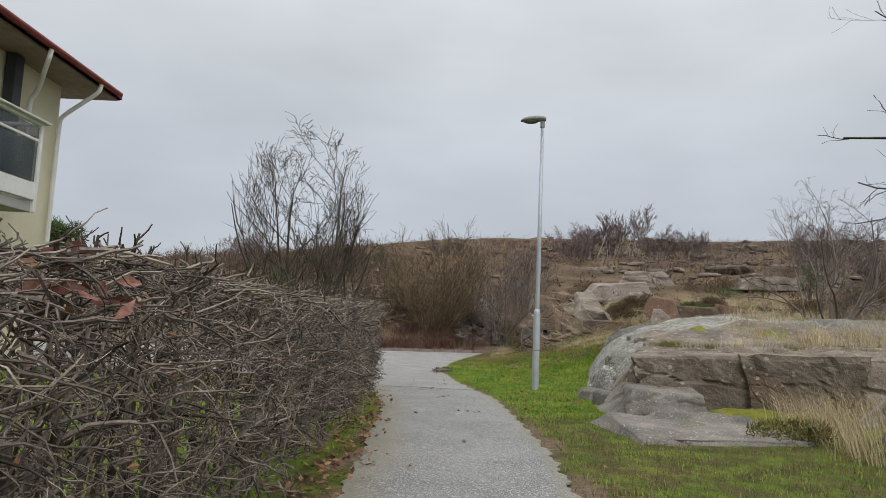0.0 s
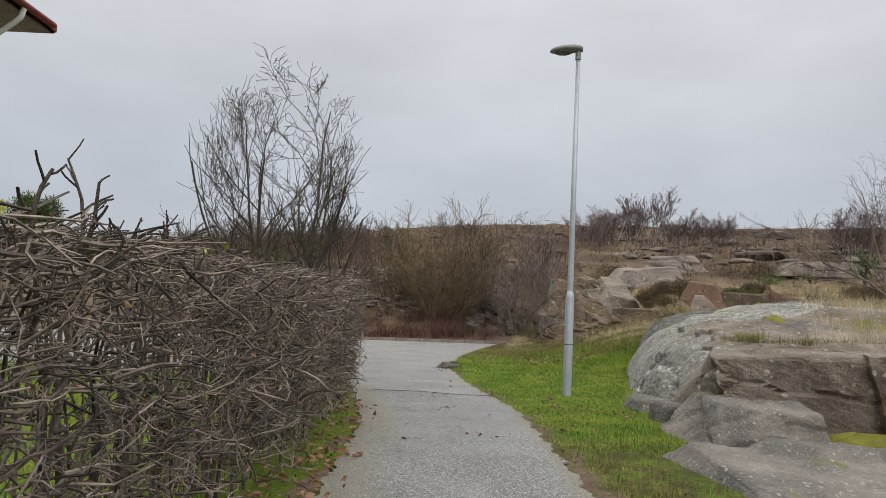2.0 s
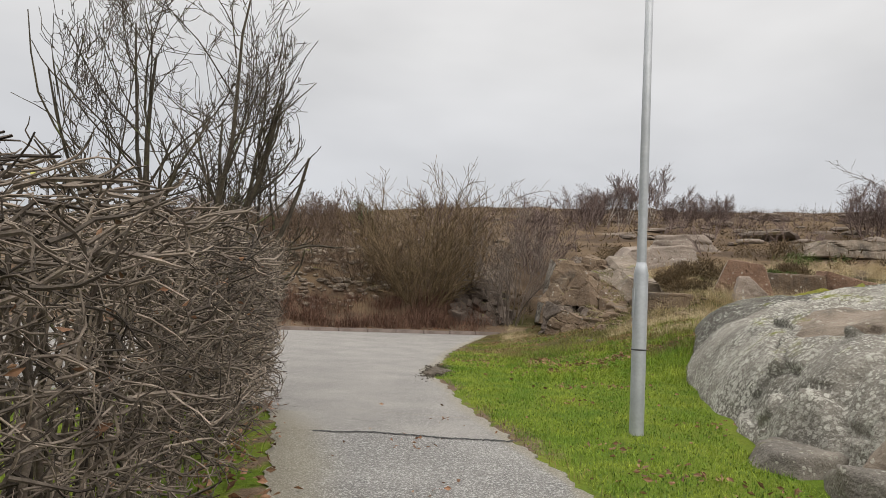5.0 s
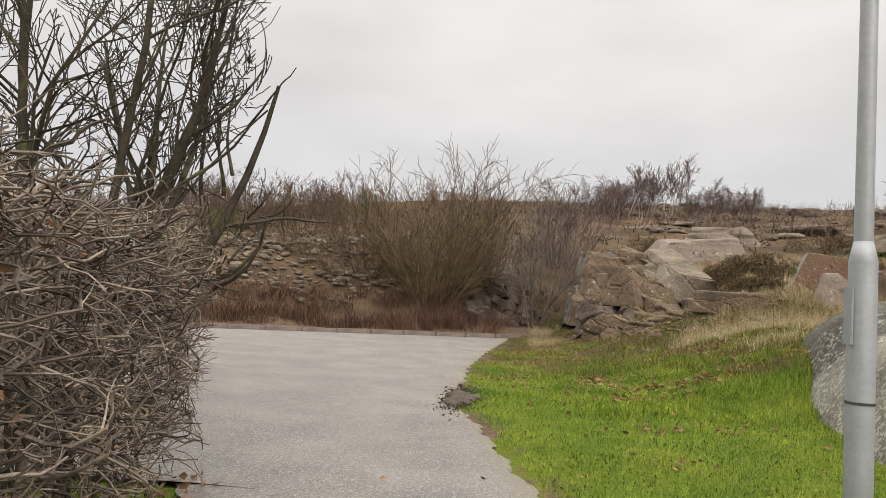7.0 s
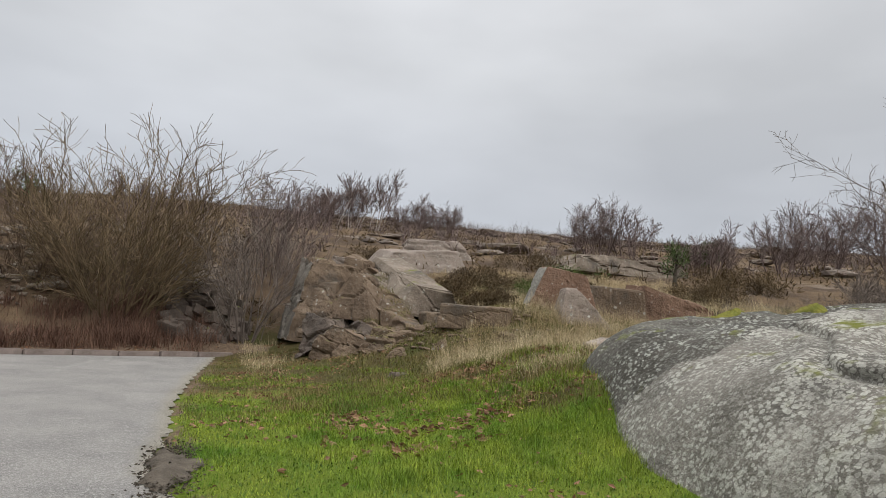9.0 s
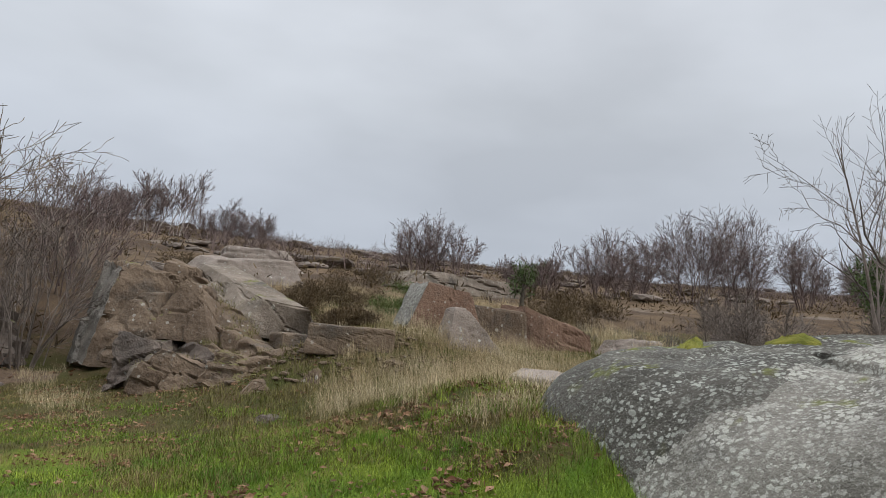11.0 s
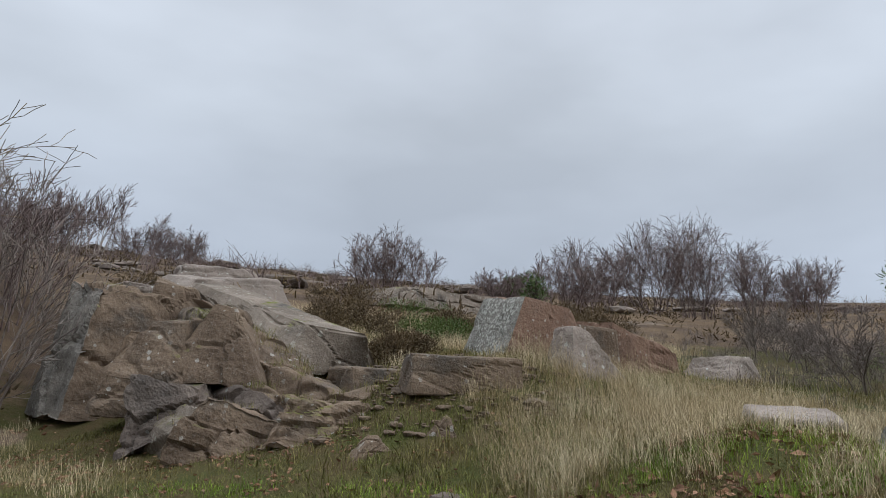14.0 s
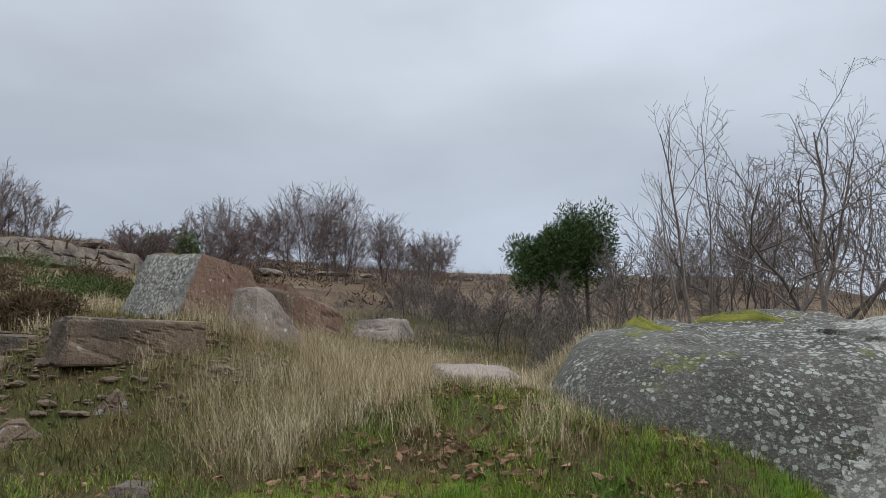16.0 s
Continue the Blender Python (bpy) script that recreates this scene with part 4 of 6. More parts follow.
def big_outcrop():
    """The long whaleback: steep lichened flank to the lawn, broken face to the footpath, flat top."""
    nu, nv = 190, 230
    U, V = np.meshgrid(np.linspace(0, 1, nu), np.linspace(0, 1, nv))
    Y = 4.75 + 12.0 * V
    west = np.interp(Y, [4.7, 5.4, 7.0, 9.0, 11.0, 12.5, 13.5, 14.3, 14.7, 15.2, 15.8, 16.75], [4.2, 3.8, 3.35, 3.4, 3.5, 3.6, 3.9, 4.05, 4.2, 4.6, 5.4, 7.2])
    X = west + (12.5 - west) * U ** 1.5
    s = X - west + 0.10 * wave(X, Y, 1.8, 3.0)
    top = np.interp(Y, [4.7, 6, 9, 12, 13.2, 14.2, 15.3, 16.75], [1.0, 1.15, 1.34, 1.46, 1.56, 1.62, 1.45, 1.0])
    prof = 1 - np.exp(-np.maximum(s, 0) / np.interp(Y, [5, 8, 12, 13.5, 16.7], [0.30, 0.45, 0.55, 0.38, 0.38]))
    prof = np.where(s < 0, 0, prof)
    top = top + 0.42 * smooth((s - 0.8) / 3.0) * smooth((Y - 7.5) / 3.5) * (1 - 0.6 * smooth((Y - 12.5) / 1.5))
    front = smooth((Y - 5.55) / 0.45)
    north = smooth((15.95 - Y) / 1.3)
    Z = -0.15 + (top + 0.15) * prof * front * north
    step = 0.09 * np.tanh(6 * wave(X * 0.8, Y * 1.2, 1.5, 7.0))
    Z = Z + prof * (0.05 * wave(X, Y, 1.3, 1.0) + 0.025 * wave(X, Y, 4.1, 5.0) + 0.012 * wave(X, Y, 9.0, 2.0)) + step * smooth((s - 0.8) / 0.8) * 0.5
    flat = np.stack([X, Y, Z], -1).reshape(-1, 3)
    jut, joint, _ = fracture(flat + 0.08 * lumps(flat, 4.0, 3)[:, None], 71, 150, (2.6, 4.7, -0.2), (7.5, 10.5, 1.9), (1.0, 1.0, 1.2))
    rubble = (smooth((9.6 - Y) / 1.5) * (1 - smooth((s - 0.9) / 0.7))).ravel()
    X = X - (rubble * (0.22 * jut - 0.08 * joint)).reshape(X.shape)
    Z = Z + (rubble * (0.18 * jut - 0.06 * joint)).reshape(X.shape) * (Z > 0.05)
    crack = np.exp(-((Z - (1.22 + 0.24 * (Y - 10.4) + 0.04 * np.sin(Y * 4))) / 0.035) ** 2) * smooth((Y - 8.6) / 0.5) * smooth((12.8 - Y) / 0.5) * (s < 2.5)
    X, Z = X + 0.10 * crack, Z - 0.05 * crack
    Z = np.where(U > 0.999, -0.2, Z)
    i = (np.arange(nv - 1)[:, None] * nu + np.arange(nu - 1)[None]).ravel()
    me = mesh_of("rock_outcrop", np.stack([X, Y, Z], -1).reshape(-1, 3), np.stack([i, i + 1, i + nu + 1, i + nu], 1), M_BOULDER, True)
    me.materials.append(M_OUTCROP)
    me.materials.append(M_BOULDER_PALE)
    upper = ((s > 0.95 + 0.25 * wave(X, Y, 2.3, 1.0)) & (Y < 9.8 + 0.6 * wave(X, Y, 1.7, 4.0))).reshape(-1)
    south = (Y < 12.9 + 0.35 * wave(X, Y, 2.9, 6.0) - 0.5 * Z).reshape(-1)
    me.polygons.foreach_set("material_index", np.where(upper, 1, np.where(south, 2, 0))[i].astype(np.int32))
    return tagged(new("rock_outcrop", me), "long grey granite whaleback with pale lichen beside the lawn", "rock")


OUTCROP = big_outcrop()


def moss_cushion(x, y, z, rx, ry, h, seed, parent=None, rz=0.0):
    """A soft uneven cushion of moss."""
    rng = np.random.default_rng(seed)
    th = np.linspace(0, 2 * np.pi, 40, endpoint=False)
    out = 1 + 0.2 * np.sin(th * 3 + seed) + 0.14 * np.sin(th * 5 + 2 * seed) + 0.06 * rng.normal(size=40)
    c, sn = math.cos(rz), math.sin(rz)
    rings = []
    for k in (1.0, 0.9, 0.7, 0.45, 0.2, 0.02):
        px, py = rx * k * out * np.cos(th), ry * k * out * np.sin(th)
        rings.append(np.column_stack([x + px * c - py * sn, y + px * sn + py * c, z + h * (1 - k ** 2.5) + 0.012 * rng.normal(size=40) * (k < 1) - 0.03 * (k == 1.0)]))
    i = np.arange(40)
    f = np.concatenate([np.stack([k * 40 + i, k * 40 + (i + 1) % 40, (k + 1) * 40 + (i + 1) % 40, (k + 1) * 40 + i], 1) for k in range(5)])
    ob = new("moss_cushion", mesh_of("moss_cushion", np.concatenate(rings), f, M_MOSS, True))
    if parent:
        ob.parent = parent
        tagged(ob, "bright yellow-green moss")
    else:
        tagged(ob, "bright yellow-green moss cushion between the slabs", "moss", "moss between the slabs")
    return ob


TOP = np.array([v.co[:] for v in OUTCROP.data.vertices])


def rock_top(x, y):
    """Height of the whaleback's surface."""
    out = np.empty(len(x))
    for i in range(len(x)):
        d = (TOP[:, 0] - x[i]) ** 2 + (TOP[:, 1] - y[i]) ** 2
        j = np.argpartition(d, 4)[:4]
        w = 1 / (d[j] + 1e-4)
        out[i] = (TOP[j, 2] * w).sum() / w.sum()
    return out


for k, (mx, my, rx, ry) in enumerate(((5.9, 15.1, 0.5, 0.10), (6.6, 14.2, 0.7, 0.12), (6.9, 13.2, 0.6, 0.12), (6.0, 9.2, 0.5, 0.15))):
    cushion = moss_cushion(mx, my, 0.0, rx, ry, 0.04, 20 + k, OUTCROP, 0.5 * k)
    p = np.array([v.co[:] for v in cushion.data.vertices])
    p[:, 2] += rock_top(p[:, 0], p[:, 1]) + 0.004
    cushion.data.vertices.foreach_set("co", p.astype(np.float32).ravel())
moss_cushion(5.6, 4.0, float(height(5.6, 4.0)) + 0.02, 0.75, 0.3, 0.14, 1)
moss_cushion(6.6, 3.9, float(height(6.6, 3.9)) + 0.02, 0.6, 0.3, 0.12, 2)
moss_cushion(7.0, 2.2, float(height(7.0, 2.2)) + 0.02, 0.6, 0.4, 0.12, 4)



def block(name, at, size, seed, mat, label, rz=0, rx=0, ry=0, group="", top=(0.85, 0.85), shift=(0.0, 0.0), rise=(0.0, 0.0), rough=0.05, weathered=None, cells=20, skew=0.12, plates=9):
    """A quarried or frost-split granite block standing on at: a tapered box with crooked corners, chipped edges and uneven faces.
    top: the top's size to the base's; shift: how far the top leans; rise: how much the top climbs along x and y; weathered: material of its slanting west side."""
    rng = np.random.default_rng(seed)
    bm = bmesh.new()
    bmesh.ops.create_cube(bm, size=1)
    bmesh.ops.subdivide_edges(bm, edges=bm.edges[:], cuts=cells, use_grid_fill=True)
    p = np.array([v.co[:] for v in bm.verts]) * 2
    corner = rng.normal(size=(2, 2, 2, 3)) * skew
    w = (p + 1) / 2
    off = np.zeros_like(p)
    for a in (0, 1):
        for b in (0, 1):
            for c in (0, 1):
                k = (w[:, 0] if a else 1 - w[:, 0]) * (w[:, 1] if b else 1 - w[:, 1]) * (w[:, 2] if c else 1 - w[:, 2])
                off += k[:, None] * corner[a, b, c]
    p = p + off
    edge = np.sort(np.abs(p), axis=1)[:, 1]
    p *= (1 - 0.035 * smooth((edge - 0.86) / 0.16))[:, None]
    half = np.array(size) / 2
    q = p * half
    t = np.clip(w[:, 2], 0, 1)
    q[:, 0] = q[:, 0] * (1 + (top[0] - 1) * t) + shift[0] * t
    q[:, 1] = q[:, 1] * (1 + (top[1] - 1) * t) + shift[1] * t
    q[:, 2] += half[2] + t * (rise[0] * p[:, 0] + rise[1] * p[:, 1])
    m = half.mean()
    for v, c in zip(bm.verts, q):
        v.co = c
    bm.normal_update()
    nrm = np.array([v.normal[:] for v in bm.verts])
    # split into plates: each juts out by its own amount, with a groove where two meet
    count = 4 + int(plates * rng.random())
    plate = (rng.random((count, 3)) - 0.5) * half * 2.1 + np.array([0, 0, half[2]])
    warped = q + 0.10 * m * np.stack([lumps(q, 3.0 / m, seed + 11), lumps(q, 3.0 / m, seed + 23), lumps(q, 3.0 / m, seed + 37)], 1)
    gap = np.linalg.norm((warped[:, None] - plate[None]) / half * m, axis=2)
    dist = np.sort(gap, axis=1)
    share = np.exp(-(gap - dist[:, :1]) / (0.045 * m))
    jut = (share * (rng.random(count) - 0.5)).sum(1) / share.sum(1)
    groove = np.clip(1 - (dist[:, 1] - dist[:, 0]) / (0.07 * m), 0, 1)
    q = q + nrm * (m * rough * (0.7 * lumps(q, 1.6 / m, seed) + 2.2 * jut - 1.6 * groove + 0.35 * lumps(q, 6.5 / m, seed + 3) + 0.2 * lumps(q, 17.0 / m, seed + 7)))[:, None]
    for v, c in zip(bm.verts, q):
        v.co = c
    bm.normal_update()
    bm.verts.index_update()
    for f in bm.faces:
        f.smooth = mat in (M_GREY_ROCK, M_PALE_ROCK)
        if weathered and all(w[v.index, 0] < 0.03 for v in f.verts):
            f.material_index = 1
    me = bpy.data.meshes.new(name)
    bm.to_mesh(me)
    bm.free()
    me.materials.append(mat)
    if weathered:
        me.materials.append(weathered)
    ob = new(name, me)
    ob.matrix_basis = pose(*at, rx, ry, rz)
    return tagged(ob, label, "rock", group)


G = "blocks of the near outcrop"
FRONT = "undercut block of brown-grey granite with a flat top"
block("rock_block", (4.85, 5.25, 0.05), (2.2, 1.5, 0.99), 3, M_OUTCROP, FRONT, rz=3, group=G, top=(1.0, 1.0), shift=(0, -0.12), rise=(0.03, 0.02), rough=0.06, cells=20)
block("rock_block", (6.75, 5.15, 0.0), (1.7, 1.5, 1.08), 14, M_OUTCROP, FRONT, rz=-4, group=G, top=(1.0, 1.0), shift=(0, -0.1), rise=(0.05, 0.02), rough=0.06, cells=20)
block("rock_block", (8.7, 5.1, 0.2), (2.3, 1.6, 0.9), 15, M_OUTCROP, FRONT, rz=4, group=G, top=(1.0, 0.95), rise=(0.06, 0.02), rough=0.06, cells=20)
block("rock_block", (10.9, 4.9, 0.2), (2.3, 1.8, 0.95), 16, M_OUTCROP, FRONT, rz=-3, group=G, top=(0.95, 0.95), rough=0.06, cells=20)
block("split_rock", (6.15, 4.35, 0.2), (0.9, 0.5, 0.62), 17, M_BROWN_ROCK, "wedge of brown granite split from the block behind", rz=-15, group=G, top=(0.35, 0.6), shift=(-0.25, 0.1))
LOW = "low grey slab sloping into the grass"
block("rock_slab", (4.15, 4.1, -0.05), (1.6, 1.5, 0.52), 5, M_GREY_ROCK, LOW, rz=10, rx=5, group=G, top=(0.75, 0.7), shift=(0.1, 0.1), cells=20, rough=0.05)
block("rock_slab", (4.35, 2.0, -0.14), (2.7, 2.2, 0.27), 6, M_GREY_ROCK, LOW, rz=12, rx=4, group=G, top=(0.82, 0.8), shift=(0.1, 0.1), cells=20, rough=0.05)
block("rock_slab", (7.7, 2.9, -0.05), (1.7, 1.1, 0.55), 8, M_GREY_ROCK, "grey slab among dry grass and moss", rz=-18, ry=8, group=G, top=(0.7, 0.6))
block("rock_slab", (7.4, 1.5, -0.1), (1.7, 1.1, 0.5), 9, M_GREY_ROCK, "grey slab among dry grass and moss", rz=8, group=G, top=(0.75, 0.6))
rock("boulder", (3.3, 6.5, -0.02), (0.7, 0.9, 0.42), 7, M_GREY_ROCK, "rough grey boulder at the foot of the outcrop", rz=30, group=G, planes=10, sharp=False)
rock("boulder", (3.65, 5.5, 0.02), (0.8, 0.9, 0.5), 17, M_GREY_ROCK, "rough grey boulder at the foot of the outcrop", rz=70, group=G, planes=10, sharp=False)

G = "broken rocks on the slope"
CRACKED = "cracked brown granite block in the broken rock face"
block("rock_block", (2.75, 26.75, 0.4), (2.5, 2.0, 2.45), 31, M_BROWN_ROCK, "tall cracked granite block with a grey weathered side", rz=4, group=G, top=(0.7, 0.8), shift=(0.3, 0.25), rise=(-0.02, 0.05), weathered=M_GREY_ROCK, cells=30, rough=0.07, plates=16)
block("rock_slab", (3.6, 27.9, 2.75), (1.3, 0.9, 0.3), 30, M_PALE_ROCK, "flat pale stone lying on the tall block", rz=-30, ry=6, group=G)
block("rock_block", (3.75, 26.6, 1.9), (1.3, 1.2, 1.2), 32, M_BROWN_ROCK, CRACKED, rz=-30, group=G, top=(0.6, 0.7), shift=(-0.15, 0.1), rise=(-0.12, 0), cells=20)
block("rock_block", (2.9, 22.85, 1.2), (1.5, 1.15, 1.15), 33, M_BROWN_ROCK, "pointed reddish granite block", rz=-42, group=G, top=(0.22, 0.5), shift=(0.12, 0.1), rough=0.06, cells=20)
block("rock_block", (2.25, 23.3, 1.2), (1.2, 1.0, 0.95), 34, M_BROWN_ROCK, CRACKED, rz=-50, group=G, top=(0.5, 0.6), shift=(0.2, 0.1), rough=0.06, cells=20)
block("rock_slab", (4.65, 25.0, 2.0), (1.7, 5.2, 0.75), 35, M_OUTCROP, "long smooth granite slab sloping down", rz=2, rx=14, group=G, top=(0.5, 0.95), rough=0.03, cells=24)
for k, (x, y, z, sx, sy, sz, rz, ry) in enumerate(((2.5, 21.3, 0.25, 1.7, 1.1, 0.75, -38, 10), (2.2, 22.4, 0.4, 1.2, 1.0, 0.95, -50, -8), (3.2, 20.5, 0.6, 1.3, 0.8, 0.5, -32, 8), (2.7, 24.4, 0.7, 1.5, 1.0, 1.2, -40, 8), (3.3, 23.2, 1.3, 1.5, 0.8, 0.5, -38, 4))):
    block("rock_block", (x, y, z), (sx, sy, sz), 130 + k, M_DARK_ROCK if k == 1 else M_BROWN_ROCK, CRACKED, rz=rz, ry=ry, group=G, top=(0.75, 0.6), shift=(0.1 * (-1) ** k, 0.15), rough=0.10, cells=26, skew=0.2, plates=14)
block("rock_slab", (4.8, 19.65, 1.22), (1.55, 0.8, 0.5), 38, M_BROWN_ROCK, "long flat granite slab with a pale top", rz=-30, group=G, top=(0.95, 0.9), rough=0.03, skew=0.05, cells=20)
block("rock_slab", (5.2, 21.6, 1.0), (2.0, 0.7, 0.55), 24, M_BROWN_ROCK, "thin flat granite slab with a pale top", rz=-3, group=G, top=(0.95, 0.9), rough=0.03, skew=0.05)
block("leaning_slab", (7.15, 20.65, 1.2), (2.05, 1.7, 1.53), 39, M_RED_ROCK, "leaning granite block with a grey lichened side and red broken face", rz=-18, group=G, top=(0.46, 0.85), shift=(0.12, 0.1), rise=(-0.08, 0.03), weathered=M_BOULDER_PALE, rough=0.02, skew=0.04, cells=20)
block("red_block", (8.5, 20.85, 1.2), (1.8, 1.25, 1.26), 40, M_BROWN_ROCK, "dark flat-faced granite block", rz=-5, group=G, top=(0.95, 0.9), rise=(-0.03, 0), rough=0.02, skew=0.05, cells=20)
block("red_block", (10.25, 20.75, 1.1), (2.05, 1.15, 1.25), 41, M_RED_ROCK, "flat-faced red granite block", rz=-10, group=G, top=(0.85, 0.8), rise=(-0.22, 0), rough=0.03, skew=0.06, cells=20)
block("wedge_rock", (7.1, 19.3, 1.38), (1.4, 0.7, 0.85), 43, M_PALE_ROCK, "pale wedge-shaped granite block", rz=-6, group=G, top=(0.2, 0.5), shift=(-0.3, 0.1), rough=0.03, cells=20)
block("rock_slab", (5.8, 15.9, 0.73), (1.0, 0.9, 0.5), 44, M_PALE_ROCK, "low pale pink granite slab in dry grass", rz=-60, rx=11, group=G, top=(0.8, 0.7), rough=0.03)
block("rock_slab", (12.0, 19.65, 1.55), (1.9, 1.0, 0.5), 45, M_PALE_ROCK, "pale flat boulder at the edge of the copse", rz=5, group=G, top=(0.7, 0.7))
block("stone", (2.75, 17.6, float(height(2.75, 17.6)) - 0.1), (0.45, 0.35, 0.15), 46, M_DARK_ROCK, "small half-buried lichened stone", rz=20, group=G, top=(0.6, 0.6))
block("stone", (3.1, 19.2, float(height(3.1, 19.2)) - 0.12), (0.5, 0.34, 0.24), 47, M_BROWN_ROCK, "small brown stone in the grass", rz=-20, group=G, top=(0.25, 0.4), skew=0.25, rough=0.08)
block("stone", (3.9, 18.9, float(height(3.9, 18.9)) - 0.14), (0.45, 0.34, 0.26), 53, M_BROWN_ROCK, "small brown stone in the grass", rz=30, group=G, top=(0.3, 0.25), skew=0.25, rough=0.08)
block("rock_slab", (6.6, 31.6, 2.9), (4.4, 2.6, 1.1), 48, M_PALE_ROCK, "pale rounded granite hump on the slope", rz=8, group=G, top=(0.6, 0.6), rise=(0.1, 0.1), cells=20)
block("rock_slab", (9.3, 38.0, 3.9), (3.6, 2.6, 1.3), 49, M_PALE_ROCK, "pale rounded granite hump on the slope", rz=-15, group=G, top=(0.6, 0.6), cells=20)
block("rock_slab", (17.0, 34.0, 3.9), (7.0, 3.0, 0.9), 51, M_OUTCROP, "long low granite ledge on the slope", rz=4, group=G, cells=20)

# dark quarried stones heaped behind the kerb
G = "heap of dark stones behind the kerb"
rng = random.Random(4)
for k in range(64):
    a, b = rng.random(), rng.random()
    x, y = -1.7 + 2.2 * a, 26.9 + 1.7 * b
    sz = rng.uniform(0.2, 0.44)
    lift = 1.1 * b * (1 - abs(2 * a - 1) ** 2) * rng.random()
    block("stone", (x, y, float(height(x, y)) - 0.08 + lift), (sz * 1.4, sz, sz * 0.85), 100 + k, M_DARK_ROCK, "dark angular quarried stone in a heap", rz=rng.uniform(0, 360), rx=rng.uniform(-25, 25), ry=rng.uniform(-25, 25), group=G, cells=6, skew=0.22, rough=0.03, plates=2)


def scatter_stones(name, n, area, size, mat, label, seed, flat=0.55, keep=None, sink=0.15):
    """Loose stones strewn over an area (x0, x1, y0, y1), one mesh."""
    rng = np.random.default_rng(seed)
    forms = [rock_shape((1, 1, flat), seed * 7 + k, 8, sub=2, rough=0.03) for k in range(7)]
    pieces = []
    for k in range(n):
        x, y = rng.uniform(area[0], area[1]), rng.uniform(area[2], area[3])
        if keep is not None and not keep(x, y):
            continue
        p, f = forms[rng.integers(7)]
        s = size * np.exp(rng.normal() * 0.45)
        a = rng.random() * 6.283
        c, sn = math.cos(a), math.sin(a)
        q = p * np.array([s * rng.uniform(0.8, 1.7), s, s])
        q = np.stack([q[:, 0] * c - q[:, 1] * sn, q[:, 0] * sn + q[:, 1] * c, q[:, 2]], 1)
        pieces.append((q + np.array([x, y, float(height(x, y)) + s * (0.5 * flat - sink)]), f))
    v, f = joined(pieces)
    return tagged(new(name, mesh_of(name, v, f, mat)), label, "stones", kind="stuff")


scatter_stones("scree", 1900, (-17, -4.5, 23, 32.5), 0.15, M_OUTCROP, "grey scree of broken stones on the slope", 3, sink=0.1, keep=lambda x, y: y > kerb_y(x) + 3.6 + 0.8 * math.sin(x * 1.3))
scatter_stones("scree", 900, (2.4, 6.2, 18.3, 24), 0.075, M_BROWN_ROCK, "brown broken stones strewn on the grassy slope", 4, flat=0.4, sink=0.16, keep=lambda x, y: x > 2.6 + 0.7 * max(0, 20.5 - y))
scatter_stones("hill_rocks", 430, (-90, 110, 34, 150), 0.95, M_HILL_ROCK, "pale granite ledges all over the far heather hill", 5, flat=0.32, sink=0.05)
scatter_stones("hill_rocks", 190, (8, 60, 38, 110), 0.85, M_HILL_ROCK, "pale granite ledges all over the far heather hill", 6, flat=0.3, sink=0.04)


# ---- trees and shrubs ----
def lv(count, ratio, angle, thin, up, wiggle, n=5, lo=0.25, tip=0.4):
    return dict(count=count, ratio=ratio, angle=angle, thin=thin, up=up, wiggle=wiggle, n=n, lo=lo, tip=tip)


def at(x, y, dz=-0.03):
    return (x, y, float(height(x, y)) + dz)


bare_plant("bare_tree", (-3.75, 9.1, -0.02), 59, dict(count=9, height=5.5, radius=0.075, spread=0.85, wiggle=0.08, foot=0.14, n=9),
           [lv(8, 0.55, 46, 0.55, 0.12, 0.14, 8, 0.3), lv(7, 0.5, 42, 0.65, 0.07, 0.17, 6, 0.2), lv(6, 0.45, 40, 0.78, 0.05, 0.18, 5, 0.2)],
           (M_BARK, M_BARK), "bare many-stemmed tree with dark mossy bark behind the hedge", "tree", least=0.005, dome=(2.7, 5.2, 6.6))
bare_plant("bare_tree", (-5.3, 9.7, -0.02), 13, dict(count=6, height=3.2, radius=0.032, spread=0.55, lean=(-0.06, 0), wiggle=0.1, foot=0.25, n=8),
           [lv(9, 0.45, 48, 0.55, 0.10, 0.18, 6, 0.25), lv(7, 0.5, 46, 0.65, 0.06, 0.22, 5, 0.18)],
           (M_BARK, M_BARK), "small bare tree with thin dark stems behind the hedge", "tree", least=0.0045)
bare_plant("bare_tree", at(10.0, 11.7), 24, dict(count=6, height=4.4, radius=0.045, spread=0.8, wiggle=0.16, foot=0.3, n=8),
           [lv(9, 0.55, 48, 0.55, 0.10, 0.2, 6, 0.2), lv(7, 0.5, 45, 0.6, 0.05, 0.24, 5, 0.15), lv(5, 0.45, 42, 0.65, 0.05, 0.24, 4, 0.2)],
           (M_GREY_TWIG, M_GREY_TWIG), "gnarled bare tree with grey bark behind the outcrop", "tree")
bare_plant("bare_tree", at(7.85, -0.9), 25, dict(count=4, height=6.3, radius=0.09, spread=0.45, lean=(-0.16, 0.05), wiggle=0.12, foot=0.2, n=9),
           [lv(8, 0.5, 50, 0.55, 0.06, 0.16, 7, 0.35), lv(6, 0.5, 45, 0.6, 0.03, 0.2, 6, 0.2), lv(5, 0.45, 42, 0.65, 0.03, 0.22, 5, 0.2)],
           (M_BARK, M_BARK), "bare tree with thin dark branches by the footpath", "tree")
